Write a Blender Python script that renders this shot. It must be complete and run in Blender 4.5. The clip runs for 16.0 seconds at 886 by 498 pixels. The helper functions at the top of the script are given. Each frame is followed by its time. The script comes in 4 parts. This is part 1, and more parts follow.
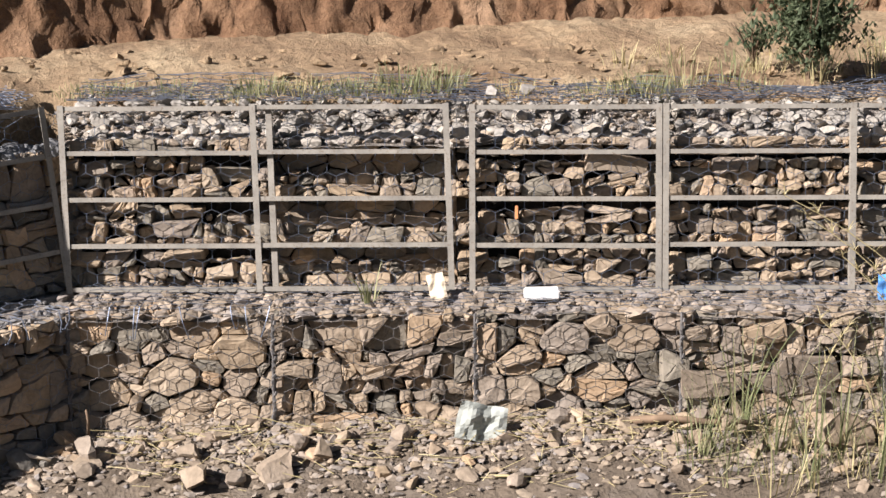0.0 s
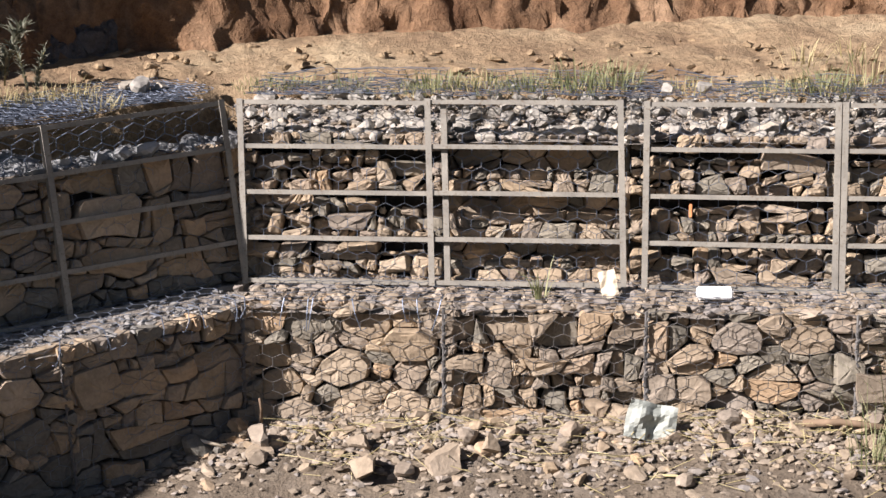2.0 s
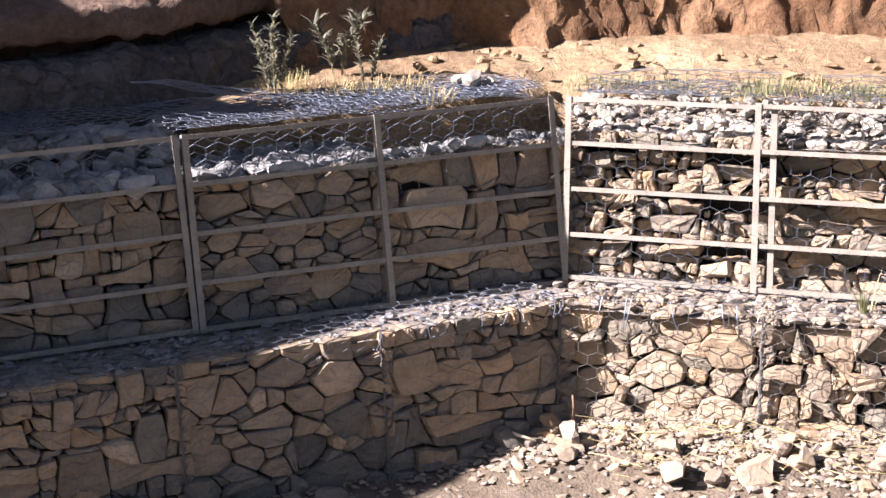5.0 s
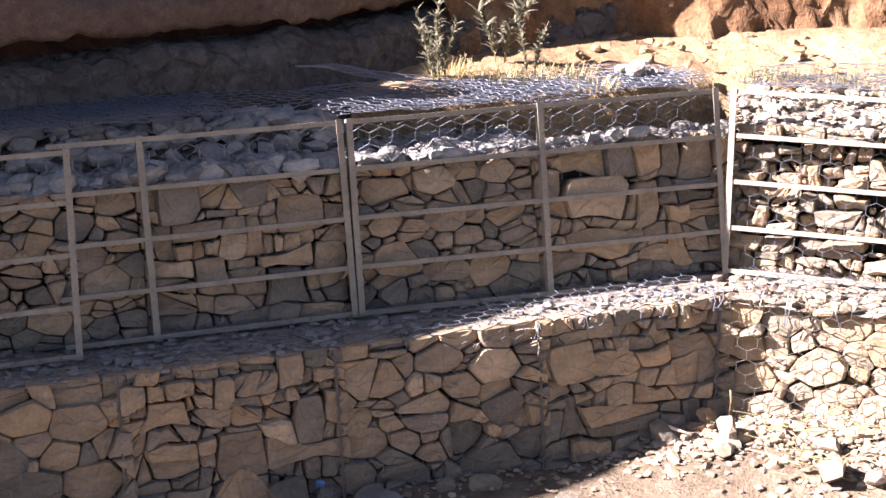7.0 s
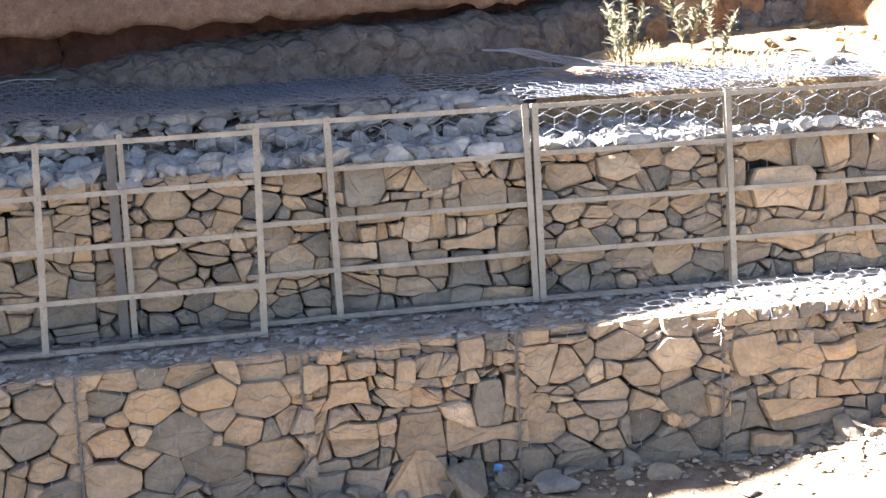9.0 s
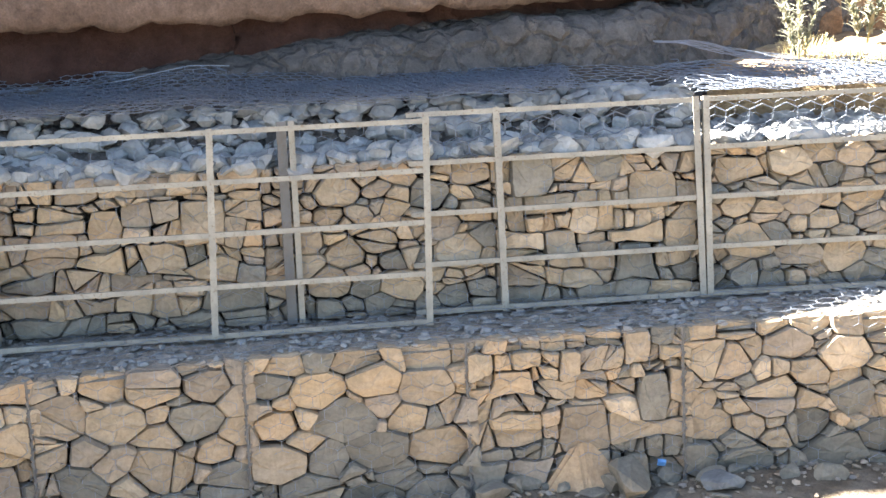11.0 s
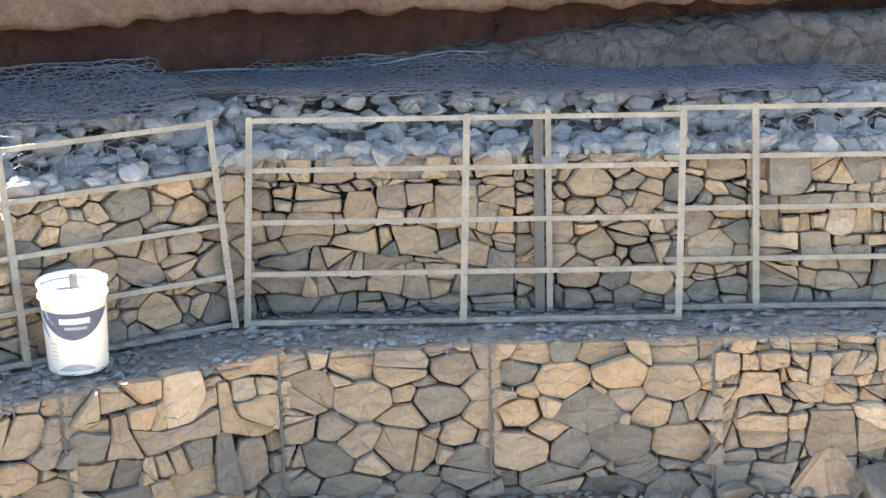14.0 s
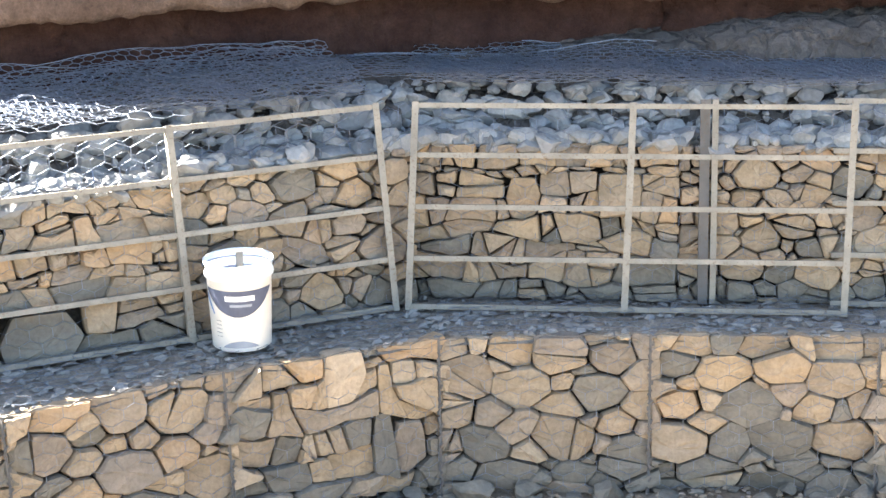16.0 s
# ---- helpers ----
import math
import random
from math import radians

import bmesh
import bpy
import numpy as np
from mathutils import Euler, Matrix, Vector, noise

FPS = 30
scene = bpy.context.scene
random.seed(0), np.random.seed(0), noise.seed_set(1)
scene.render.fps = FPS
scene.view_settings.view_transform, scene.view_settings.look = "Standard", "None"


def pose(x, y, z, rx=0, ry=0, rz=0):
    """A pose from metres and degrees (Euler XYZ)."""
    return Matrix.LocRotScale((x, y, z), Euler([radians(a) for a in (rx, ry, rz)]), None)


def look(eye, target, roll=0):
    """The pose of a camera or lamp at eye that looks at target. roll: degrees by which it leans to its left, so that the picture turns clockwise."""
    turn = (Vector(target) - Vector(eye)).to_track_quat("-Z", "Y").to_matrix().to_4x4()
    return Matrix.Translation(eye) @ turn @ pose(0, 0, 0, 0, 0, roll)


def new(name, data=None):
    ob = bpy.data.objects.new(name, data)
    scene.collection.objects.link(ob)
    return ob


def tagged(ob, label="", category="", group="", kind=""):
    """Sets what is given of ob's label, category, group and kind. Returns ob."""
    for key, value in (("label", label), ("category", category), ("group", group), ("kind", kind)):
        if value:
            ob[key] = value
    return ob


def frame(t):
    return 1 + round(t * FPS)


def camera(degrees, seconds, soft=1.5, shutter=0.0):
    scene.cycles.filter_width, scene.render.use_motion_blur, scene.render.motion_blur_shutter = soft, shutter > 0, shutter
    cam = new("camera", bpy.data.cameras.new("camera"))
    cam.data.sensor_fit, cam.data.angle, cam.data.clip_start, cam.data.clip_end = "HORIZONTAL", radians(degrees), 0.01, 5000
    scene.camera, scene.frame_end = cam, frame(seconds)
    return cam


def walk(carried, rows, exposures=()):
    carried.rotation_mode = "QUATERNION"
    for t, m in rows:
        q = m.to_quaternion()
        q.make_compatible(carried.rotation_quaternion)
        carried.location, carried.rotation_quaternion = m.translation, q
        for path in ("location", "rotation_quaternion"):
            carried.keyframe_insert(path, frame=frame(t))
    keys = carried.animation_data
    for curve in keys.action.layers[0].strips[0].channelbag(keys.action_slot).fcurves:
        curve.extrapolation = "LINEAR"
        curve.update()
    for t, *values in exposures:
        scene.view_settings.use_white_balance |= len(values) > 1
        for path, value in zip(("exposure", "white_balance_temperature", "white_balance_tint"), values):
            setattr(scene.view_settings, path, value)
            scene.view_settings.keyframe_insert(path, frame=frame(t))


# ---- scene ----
# camera: a slow hand-held pan from one spot on the far bank
cam = camera(28.33, 16.0, soft=1.5)
PATH = [
    (0.0, -0.000, -0.000, 3.451, 73.741, 0.381, -0.107),
    (0.5, -0.000, -0.010, 3.455, 73.821, 0.623, 1.518),
    (1.0, -0.001, -0.008, 3.453, 73.733, 0.626, 3.060),
    (1.5, -0.001, -0.008, 3.451, 73.745, 0.707, 4.145),
    (2.0, -0.001, -0.007, 3.452, 73.671, 0.925, 5.568),
    (2.5, -0.002, -0.002, 3.449, 73.383, 0.971, 7.131),
    (3.0, -0.002, 0.003, 3.446, 73.304, 1.061, 8.798),
    (3.5, -0.000, 0.007, 3.448, 73.385, 0.985, 10.545),
    (4.0, -0.000, 0.001, 3.450, 73.560, 0.960, 12.690),
    (6.5, -0.069, -0.017, 3.462, 73.607, 0.739, 20.151),
    (7.0, -0.095, -0.026, 3.449, 73.498, 0.773, 21.276),
    (7.5, -0.113, -0.031, 3.431, 73.572, 1.007, 22.984),
    (8.0, -0.145, -0.049, 3.421, 73.558, 0.873, 24.189),
    (8.5, -0.141, -0.053, 3.413, 73.580, 0.934, 25.610),
    (9.0, -0.153, -0.051, 3.423, 73.267, 1.133, 26.940),
    (11.5, -0.224, -0.088, 3.412, 73.245, 1.264, 33.210),
    (12.0, -0.240, -0.109, 3.404, 73.365, 1.069, 34.306),
    (12.5, -0.249, -0.111, 3.402, 73.247, 1.168, 35.848),
    (13.0, -0.263, -0.127, 3.405, 73.245, 0.943, 37.175),
    (13.5, -0.266, -0.135, 3.400, 73.283, 1.114, 38.570),
    (14.0, -0.282, -0.138, 3.395, 73.092, 0.972, 40.074),
    (14.5, -0.298, -0.151, 3.382, 72.983, 1.023, 41.373),
    (15.0, -0.307, -0.159, 3.379, 72.892, 1.069, 42.753),
    (15.5, -0.318, -0.170, 3.387, 72.918, 0.877, 43.698),
    (16.0, -0.333, -0.178, 3.386, 72.790, 0.848, 45.168),
]
EXPOSURES = [(0.0, 1.32, 6150, 16), (2.0, 1.39, 6150, 17), (4.0, 1.99, 6000, 20), (6.5, 2.70, 6600, 29), (7.5, 3.20, 6600, 27), (9.0, 4.38, 6500, 16), (11.5, 4.86, 6500, 8), (16.0, 5.06, 6600, 8)]
walk(cam, [(t, pose(x, y, z, rx, ry, rz)) for t, x, y, z, rx, ry, rz in PATH], EXPOSURES)

# ---- daylight ----
SUN = Vector((-1.20, -0.69, 1.0)).normalized()
world = bpy.data.worlds.new("sky")
scene.world = world
world.use_nodes = True
wn = world.node_tree.nodes
sky = wn.new("ShaderNodeTexSky")
sky.sky_type = "NISHITA"
sky.sun_disc = False
sky.sun_elevation = math.asin(SUN.z)
sky.sun_rotation = math.atan2(SUN.x, SUN.y)
world.node_tree.links.new(sky.outputs[0], wn["Background"].inputs[0])
wn["Background"].inputs[1].default_value = 0.023
sun_data = bpy.data.lights.new("sun", "SUN")
sun_data.energy, sun_data.angle, sun_data.color = 5.0, radians(0.53), (1.0, 0.945, 0.875)
sun = new("sun", sun_data)
sun.matrix_world = look((0, 0, 20), Vector((0, 0, 20)) - SUN)


# ---- materials ----
def nodes_of(name, rough=0.9, metal=0.0):
    m = bpy.data.materials.new(name)
    m.use_nodes = True
    nt = m.node_tree
    b = nt.nodes["Principled BSDF"]
    b.inputs["Roughness"].default_value = rough
    b.inputs["Metallic"].default_value = metal
    b.inputs["Specular IOR Level"].default_value = 0.25
    return m, nt, b


def noise_tex(nt, scale, detail=5.0, coord="Object", rough=0.6):
    tc = nt.nodes.new("ShaderNodeTexCoord")
    n = nt.nodes.new("ShaderNodeTexNoise")
    n.inputs["Scale"].default_value = scale
    n.inputs["Detail"].default_value = detail
    n.inputs["Roughness"].default_value = rough
    nt.links.new(tc.outputs[coord], n.inputs["Vector"])
    return n


def ramp(nt, stops, src):
    r = nt.nodes.new("ShaderNodeValToRGB")
    e = r.color_ramp.elements
    while len(e) < len(stops):
        e.new(0.5)
    for el, (p, c) in zip(e, stops):
        el.position, el.color = p, (*c, 1)
    nt.links.new(src, r.inputs[0])
    return r


def mix(nt, fac, a, b, mode="MIX"):
    n = nt.nodes.new("ShaderNodeMix")
    n.data_type, n.blend_type = "RGBA", mode
    if isinstance(fac, float):
        n.inputs[0].default_value = fac
    else:
        nt.links.new(fac, n.inputs[0])
    for i, v in ((6, a), (7, b)):
        if isinstance(v, tuple):
            n.inputs[i].default_value = (*v, 1)
        else:
            nt.links.new(v, n.inputs[i])
    return n.outputs[2]


def bump(nt, b, sources, distance=0.01):
    last = None
    for src, strength in sources:
        n = nt.nodes.new("ShaderNodeBump")
        n.inputs["Strength"].default_value = strength
        n.inputs["Distance"].default_value = distance
        nt.links.new(src, n.inputs["Height"])
        if last:
            nt.links.new(last, n.inputs["Normal"])
        last = n.outputs[0]
    nt.links.new(last, b.inputs["Normal"])


def stone_material(name, stops, island=False, dust=(0.34, 0.30, 0.255), dusty=0.3):
    m, nt, b = nodes_of(name, 0.93)
    if island:
        g = nt.nodes.new("ShaderNodeNewGeometry")
        rnd = g.outputs["Random Per Island"]
    else:
        rnd = nt.nodes.new("ShaderNodeObjectInfo").outputs["Random"]
    base = ramp(nt, stops, rnd)
    n1, n2 = noise_tex(nt, 7, 6), noise_tex(nt, 45, 5)
    r1 = ramp(nt, [(0.3, (0.76, 0.75, 0.74)), (0.7, (1.14, 1.11, 1.07))], n1.outputs[0])
    c = mix(nt, 1.0, base.outputs[0], r1.outputs[0], "MULTIPLY")
    r2 = ramp(nt, [(0.35, (0.76, 0.76, 0.76)), (0.65, (1.14, 1.14, 1.14))], n2.outputs[0])
    c = mix(nt, 0.7, c, r2.outputs[0], "MULTIPLY")
    n3 = noise_tex(nt, 3.2, 4)
    r3 = ramp(nt, [(0.45, (0, 0, 0)), (0.7, (dusty, dusty, dusty))], n3.outputs[0])
    c = mix(nt, r3.outputs[0], c, dust)
    nt.links.new(c, b.inputs["Base Color"])
    bump(nt, b, [(n1.outputs[0], 0.6), (n2.outputs[0], 0.5)], 0.012)
    return m


STONE = stone_material("rubble_stone", [(0.0, (0.186, 0.154, 0.119)), (0.14, (0.307, 0.232, 0.151)), (0.27, (0.220, 0.183, 0.145)), (0.42, (0.352, 0.266, 0.170)), (0.52, (0.243, 0.196, 0.143)), (0.64, (0.326, 0.253, 0.170)), (0.74, (0.214, 0.183, 0.151)), (0.83, (0.380, 0.265, 0.158)), (0.91, (0.279, 0.225, 0.159)), (1.0, (0.429, 0.338, 0.238))], dusty=0.2)
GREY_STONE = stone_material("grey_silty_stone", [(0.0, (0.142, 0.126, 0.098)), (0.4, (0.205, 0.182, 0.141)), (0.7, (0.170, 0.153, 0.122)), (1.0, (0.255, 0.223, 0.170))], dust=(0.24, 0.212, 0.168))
# silty grey stone, coloured darker and cooler than the sunny grey for shaded walls
SHADED_SILT_STONE = stone_material("shaded_silted_stone", [(0.0, (0.125, 0.115, 0.096)), (0.4, (0.178, 0.163, 0.136)), (0.7, (0.150, 0.138, 0.116)), (1.0, (0.210, 0.190, 0.156))], dust=(0.20, 0.183, 0.153))
# one crushed stone in two copies: bluish for shade, then warm and paler for sun
SHADED_LOOSE = stone_material("shaded_crushed_stone", [(0.0, (0.120, 0.124, 0.128)), (0.25, (0.265, 0.268, 0.268)), (0.5, (0.165, 0.170, 0.174)), (0.8, (0.315, 0.316, 0.312)), (1.0, (0.220, 0.216, 0.206))], dust=(0.300, 0.302, 0.300))
SUNLIT_PALE_STONE = stone_material("sunlit_crushed_stone", [(0.0, (0.190, 0.178, 0.158)), (0.3, (0.330, 0.308, 0.272)), (0.55, (0.250, 0.232, 0.202)), (0.8, (0.385, 0.352, 0.300)), (1.0, (0.305, 0.265, 0.210))], dust=(0.382, 0.350, 0.300))
GRIT = stone_material("stone_chips", [(0.0, (0.165, 0.158, 0.148)), (0.5, (0.225, 0.216, 0.204)), (1.0, (0.285, 0.275, 0.262))], island=True, dust=(0.27, 0.26, 0.245))
RUBBLE = stone_material("fallen_stone", [(0.0, (0.170, 0.136, 0.101)), (0.4, (0.255, 0.207, 0.150)), (0.7, (0.213, 0.194, 0.178)), (1.0, (0.340, 0.277, 0.208))], island=True, dust=(0.320, 0.265, 0.210))


def earth_material(name, dark, mid, light, scale=2.0, rough_bump=0.9, extra=None):
    m, nt, b = nodes_of(name, 0.97)
    n1, n2, n3 = noise_tex(nt, scale, 8), noise_tex(nt, scale * 9, 6), noise_tex(nt, scale * 45, 4)
    c = ramp(nt, [(0.28, dark), (0.5, mid), (0.72, light)], n1.outputs[0]).outputs[0]
    r2 = ramp(nt, [(0.3, (0.6, 0.58, 0.56)), (0.68, (1.2, 1.18, 1.15))], n2.outputs[0])
    c = mix(nt, 0.85, c, r2.outputs[0], "MULTIPLY")
    r3 = ramp(nt, [(0.35, (0.72, 0.72, 0.72)), (0.62, (1.12, 1.12, 1.12))], n3.outputs[0])
    c = mix(nt, 0.7, c, r3.outputs[0], "MULTIPLY")
    if extra:
        n4 = noise_tex(nt, scale * 3.1, 5)
        r4 = ramp(nt, [(0.52, (0, 0, 0)), (0.66, (1, 1, 1))], n4.outputs[0])
        c = mix(nt, r4.outputs[0], c, extra)
    nt.links.new(c, b.inputs["Base Color"])
    bump(nt, b, [(n1.outputs[0], 0.5), (n2.outputs[0], rough_bump), (n3.outputs[0], 0.5)], 0.03)
    return m


EARTH = earth_material("red_earth", (0.163, 0.103, 0.059), (0.269, 0.191, 0.113), (0.355, 0.278, 0.174), 1.6)
RED = earth_material("raw_red_earth", (0.110, 0.055, 0.028), (0.205, 0.120, 0.066), (0.290, 0.190, 0.115), 2.1)
# red soil, darkened further so its colour carries the shade of the undercut
EARTH_DARK = earth_material("shade_dark_red_earth", (0.030, 0.013, 0.010), (0.051, 0.024, 0.018), (0.078, 0.041, 0.030), 2.2)
# clay of the bank; also the dark void shade of unfilled basket tops
CLAY_AND_VOID = earth_material("grey_clay_and_void", (0.072, 0.063, 0.058), (0.108, 0.095, 0.087), (0.150, 0.133, 0.122), 2.4)
BROWN = earth_material("brown_subsoil", (0.097, 0.062, 0.046), (0.141, 0.095, 0.072), (0.189, 0.132, 0.101), 1.9)
GROUND = earth_material("silty_ground", (0.095, 0.075, 0.054), (0.134, 0.106, 0.077), (0.190, 0.150, 0.106), 1.3, extra=(0.165, 0.134, 0.102))
nt = CLAY_AND_VOID.node_tree
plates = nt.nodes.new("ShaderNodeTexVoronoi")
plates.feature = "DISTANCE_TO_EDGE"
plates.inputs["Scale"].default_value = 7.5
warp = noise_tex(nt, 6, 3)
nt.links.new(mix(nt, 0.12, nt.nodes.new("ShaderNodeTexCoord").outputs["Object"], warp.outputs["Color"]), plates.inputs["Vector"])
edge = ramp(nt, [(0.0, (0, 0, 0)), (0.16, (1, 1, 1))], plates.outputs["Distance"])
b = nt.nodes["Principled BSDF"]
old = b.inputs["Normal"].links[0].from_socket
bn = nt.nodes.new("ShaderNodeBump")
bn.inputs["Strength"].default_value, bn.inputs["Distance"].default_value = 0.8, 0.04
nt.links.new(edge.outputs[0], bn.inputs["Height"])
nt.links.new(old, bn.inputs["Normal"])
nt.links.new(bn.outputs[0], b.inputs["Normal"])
# near-black backing colour that stands in for shade between the stones
GAP_SHADE = earth_material("dark_gap_shade", (0.03, 0.027, 0.022), (0.05, 0.044, 0.036), (0.07, 0.06, 0.05), 6.0)
DUST = earth_material("stone_dust", (0.207, 0.179, 0.155), (0.281, 0.250, 0.214), (0.372, 0.328, 0.280), 5.0)


def steel_material(name, a, b_, rust, rough, metal):
    m, nt, b = nodes_of(name, rough, metal)
    n1, n2 = noise_tex(nt, 9, 6), noise_tex(nt, 70, 4)
    c = ramp(nt, [(0.3, a), (0.7, b_)], n1.outputs[0]).outputs[0]
    r = ramp(nt, [(0.56, (0, 0, 0)), (0.7, (0.8, 0.8, 0.8))], n2.outputs[0])
    c = mix(nt, r.outputs[0], c, rust)
    nt.links.new(c, b.inputs["Base Color"])
    bump(nt, b, [(n2.outputs[0], 0.3)], 0.002)
    return m


STEEL = steel_material("weathered_steel_angle", (0.192, 0.176, 0.149), (0.308, 0.280, 0.231), (0.154, 0.112, 0.069), 0.7, 0.15)
JOINT = steel_material("dark_laced_wire", (0.09, 0.085, 0.08), (0.15, 0.14, 0.13), (0.12, 0.08, 0.05), 0.7, 0.2)
WIRE = steel_material("galvanised_wire", (0.140, 0.160, 0.200), (0.220, 0.248, 0.305), (0.152, 0.144, 0.131), 0.5, 0.55)


def plain(name, colour, rough=0.6, var=0.15):
    m, nt, b = nodes_of(name, rough)
    n1 = noise_tex(nt, 14, 6)
    lo = tuple(x * (1 - var) for x in colour)
    hi = tuple(min(1, x * (1 + var)) for x in colour)
    nt.links.new(ramp(nt, [(0.3, lo), (0.7, hi)], n1.outputs[0]).outputs[0], b.inputs["Base Color"])
    bump(nt, b, [(n1.outputs[0], 0.15)], 0.004)
    return m


def leaf_material(name, dark, light):
    m, nt, b = nodes_of(name, 0.65)
    g = nt.nodes.new("ShaderNodeNewGeometry")
    c = ramp(nt, [(0.0, dark), (1.0, light)], g.outputs["Random Per Island"])
    nt.links.new(c.outputs[0], b.inputs["Base Color"])
    t = nt.nodes.new("ShaderNodeBsdfTranslucent")
    nt.links.new(c.outputs[0], t.inputs[0])
    s = nt.nodes.new("ShaderNodeMixShader")
    s.inputs[0].default_value = 0.3
    out = nt.nodes["Material Output"]
    nt.links.new(b.outputs[0], s.inputs[1])
    nt.links.new(t.outputs[0], s.inputs[2])
    nt.links.new(s.outputs[0], out.inputs[0])
    return m


GRASS = leaf_material("grass_blade", (0.11, 0.13, 0.05), (0.33, 0.32, 0.17))
DRY = leaf_material("dry_grass_blade", (0.32, 0.26, 0.12), (0.55, 0.47, 0.26))
LEAF = leaf_material("green_leaf", (0.03, 0.045, 0.018), (0.12, 0.14, 0.075))
PALE = leaf_material("pale_weed_leaf", (0.108, 0.111, 0.075), (0.261, 0.246, 0.180))
STEM = plain("weed_stem", (0.22, 0.19, 0.09), 0.8)
WOOD = plain("dead_wood", (0.16, 0.11, 0.07), 0.9, 0.4)
WHITE = plain("white_plastic", (0.80, 0.80, 0.78), 0.4, 0.05)
SLATE = plain("slate_blue_print", (0.09, 0.10, 0.14), 0.5)
GREYPRINT = plain("grey_print", (0.30, 0.32, 0.36), 0.5)
SACK = plain("dusty_woven_sack", (0.30, 0.31, 0.27), 0.75, 0.25)
BLOCK = plain("white_foam", (0.78, 0.76, 0.72), 0.7, 0.08)
CREAM = plain("cream_paper", (0.62, 0.52, 0.38), 0.8, 0.15)
BLUE = plain("blue_plastic", (0.08, 0.22, 0.5), 0.45)
ORANGE = plain("orange_clay", (0.55, 0.24, 0.10), 0.8)


# ---- building helpers ----
def mesh_from(name, bm, material, smooth=False):
    me = bpy.data.meshes.new(name)
    bm.to_mesh(me)
    bm.free()
    for p in me.polygons:
        p.use_smooth = smooth
    me.materials.append(material)
    return me


def part(name, bm, material, parent, label="", smooth=False):
    ob = new(name, mesh_from(name, bm, material, smooth))
    ob.parent = parent
    if label:
        tagged(ob, label)
    return ob


def from_data(name, verts, faces, material, parent=None, smooth=False):
    me = bpy.data.meshes.new(name)
    me.from_pydata(verts, [], faces)
    me.materials.append(material)
    for p in me.polygons:
        p.use_smooth = smooth
    ob = new(name, me)
    if parent:
        ob.parent = parent
    return ob


def box(bm, lo, hi, m=None, bevel=0.0):
    r = bmesh.ops.create_cube(bm, size=1)
    c = [(a + b) / 2 for a, b in zip(lo, hi)]
    s = [b - a for a, b in zip(lo, hi)]
    for v in r["verts"]:
        v.co = Vector((c[0] + v.co.x * s[0], c[1] + v.co.y * s[1], c[2] + v.co.z * s[2]))
        if m:
            v.co = m @ v.co
    if bevel:
        es = list({e for v in r["verts"] for e in v.link_edges})
        bmesh.ops.bevel(bm, geom=es, offset=bevel, segments=2, affect="EDGES")


def tubes(segments, radius, sides=3):
    """Vertices and faces of thin straight tubes along point pairs."""
    vs, fs = [], []
    for a, b in segments:
        a, b = Vector(a), Vector(b)
        d = b - a
        if d.length < 1e-6:
            continue
        p = d.orthogonal().normalized()
        q = d.cross(p).normalized()
        k = len(vs)
        for end in (a, b):
            for i in range(sides):
                w = 2 * math.pi * i / sides
                vs.append(end + (p * math.cos(w) + q * math.sin(w)) * radius)
        for i in range(sides):
            j = (i + 1) % sides
            fs.append((k + i, k + j, k + sides + j, k + sides + i))
    return vs, fs


def pipe(points, radius, sides=6, taper=0.0):
    """One connected round bar through the points."""
    vs, fs = [], []
    pts = [Vector(p) for p in points]
    n = len(pts)
    u = (pts[1] - pts[0]).orthogonal().normalized()
    for i, p in enumerate(pts):
        d = (pts[min(i + 1, n - 1)] - pts[max(i - 1, 0)]).normalized()
        u = (u - d * u.dot(d)).normalized()
        w = d.cross(u)
        k = radius * (1 - taper * i / n)
        vs += [tuple(p + (u * math.cos(a) + w * math.sin(a)) * k) for a in [2 * math.pi * j / sides for j in range(sides)]]
    for i in range(n - 1):
        for j in range(sides):
            fs.append((i * sides + j, i * sides + (j + 1) % sides, (i + 1) * sides + (j + 1) % sides, (i + 1) * sides + j))
    fs += [tuple(range(sides - 1, -1, -1)), tuple(range(sides * (n - 1), sides * n))]
    return vs, fs


def clip(poly, px, py, nx, ny):
    """Keeps the side of a 2D polygon where (p - P) . N <= 0."""
    out = []
    for i in range(len(poly)):
        a, b = poly[i], poly[(i + 1) % len(poly)]
        da = (a[0] - px) * nx + (a[1] - py) * ny
        db = (b[0] - px) * nx + (b[1] - py) * ny
        if da <= 0:
            out.append(a)
        if (da < 0) != (db < 0) and da != db:
            k = da / (da - db)
            out.append((a[0] + (b[0] - a[0]) * k, a[1] + (b[1] - a[1]) * k))
    return out


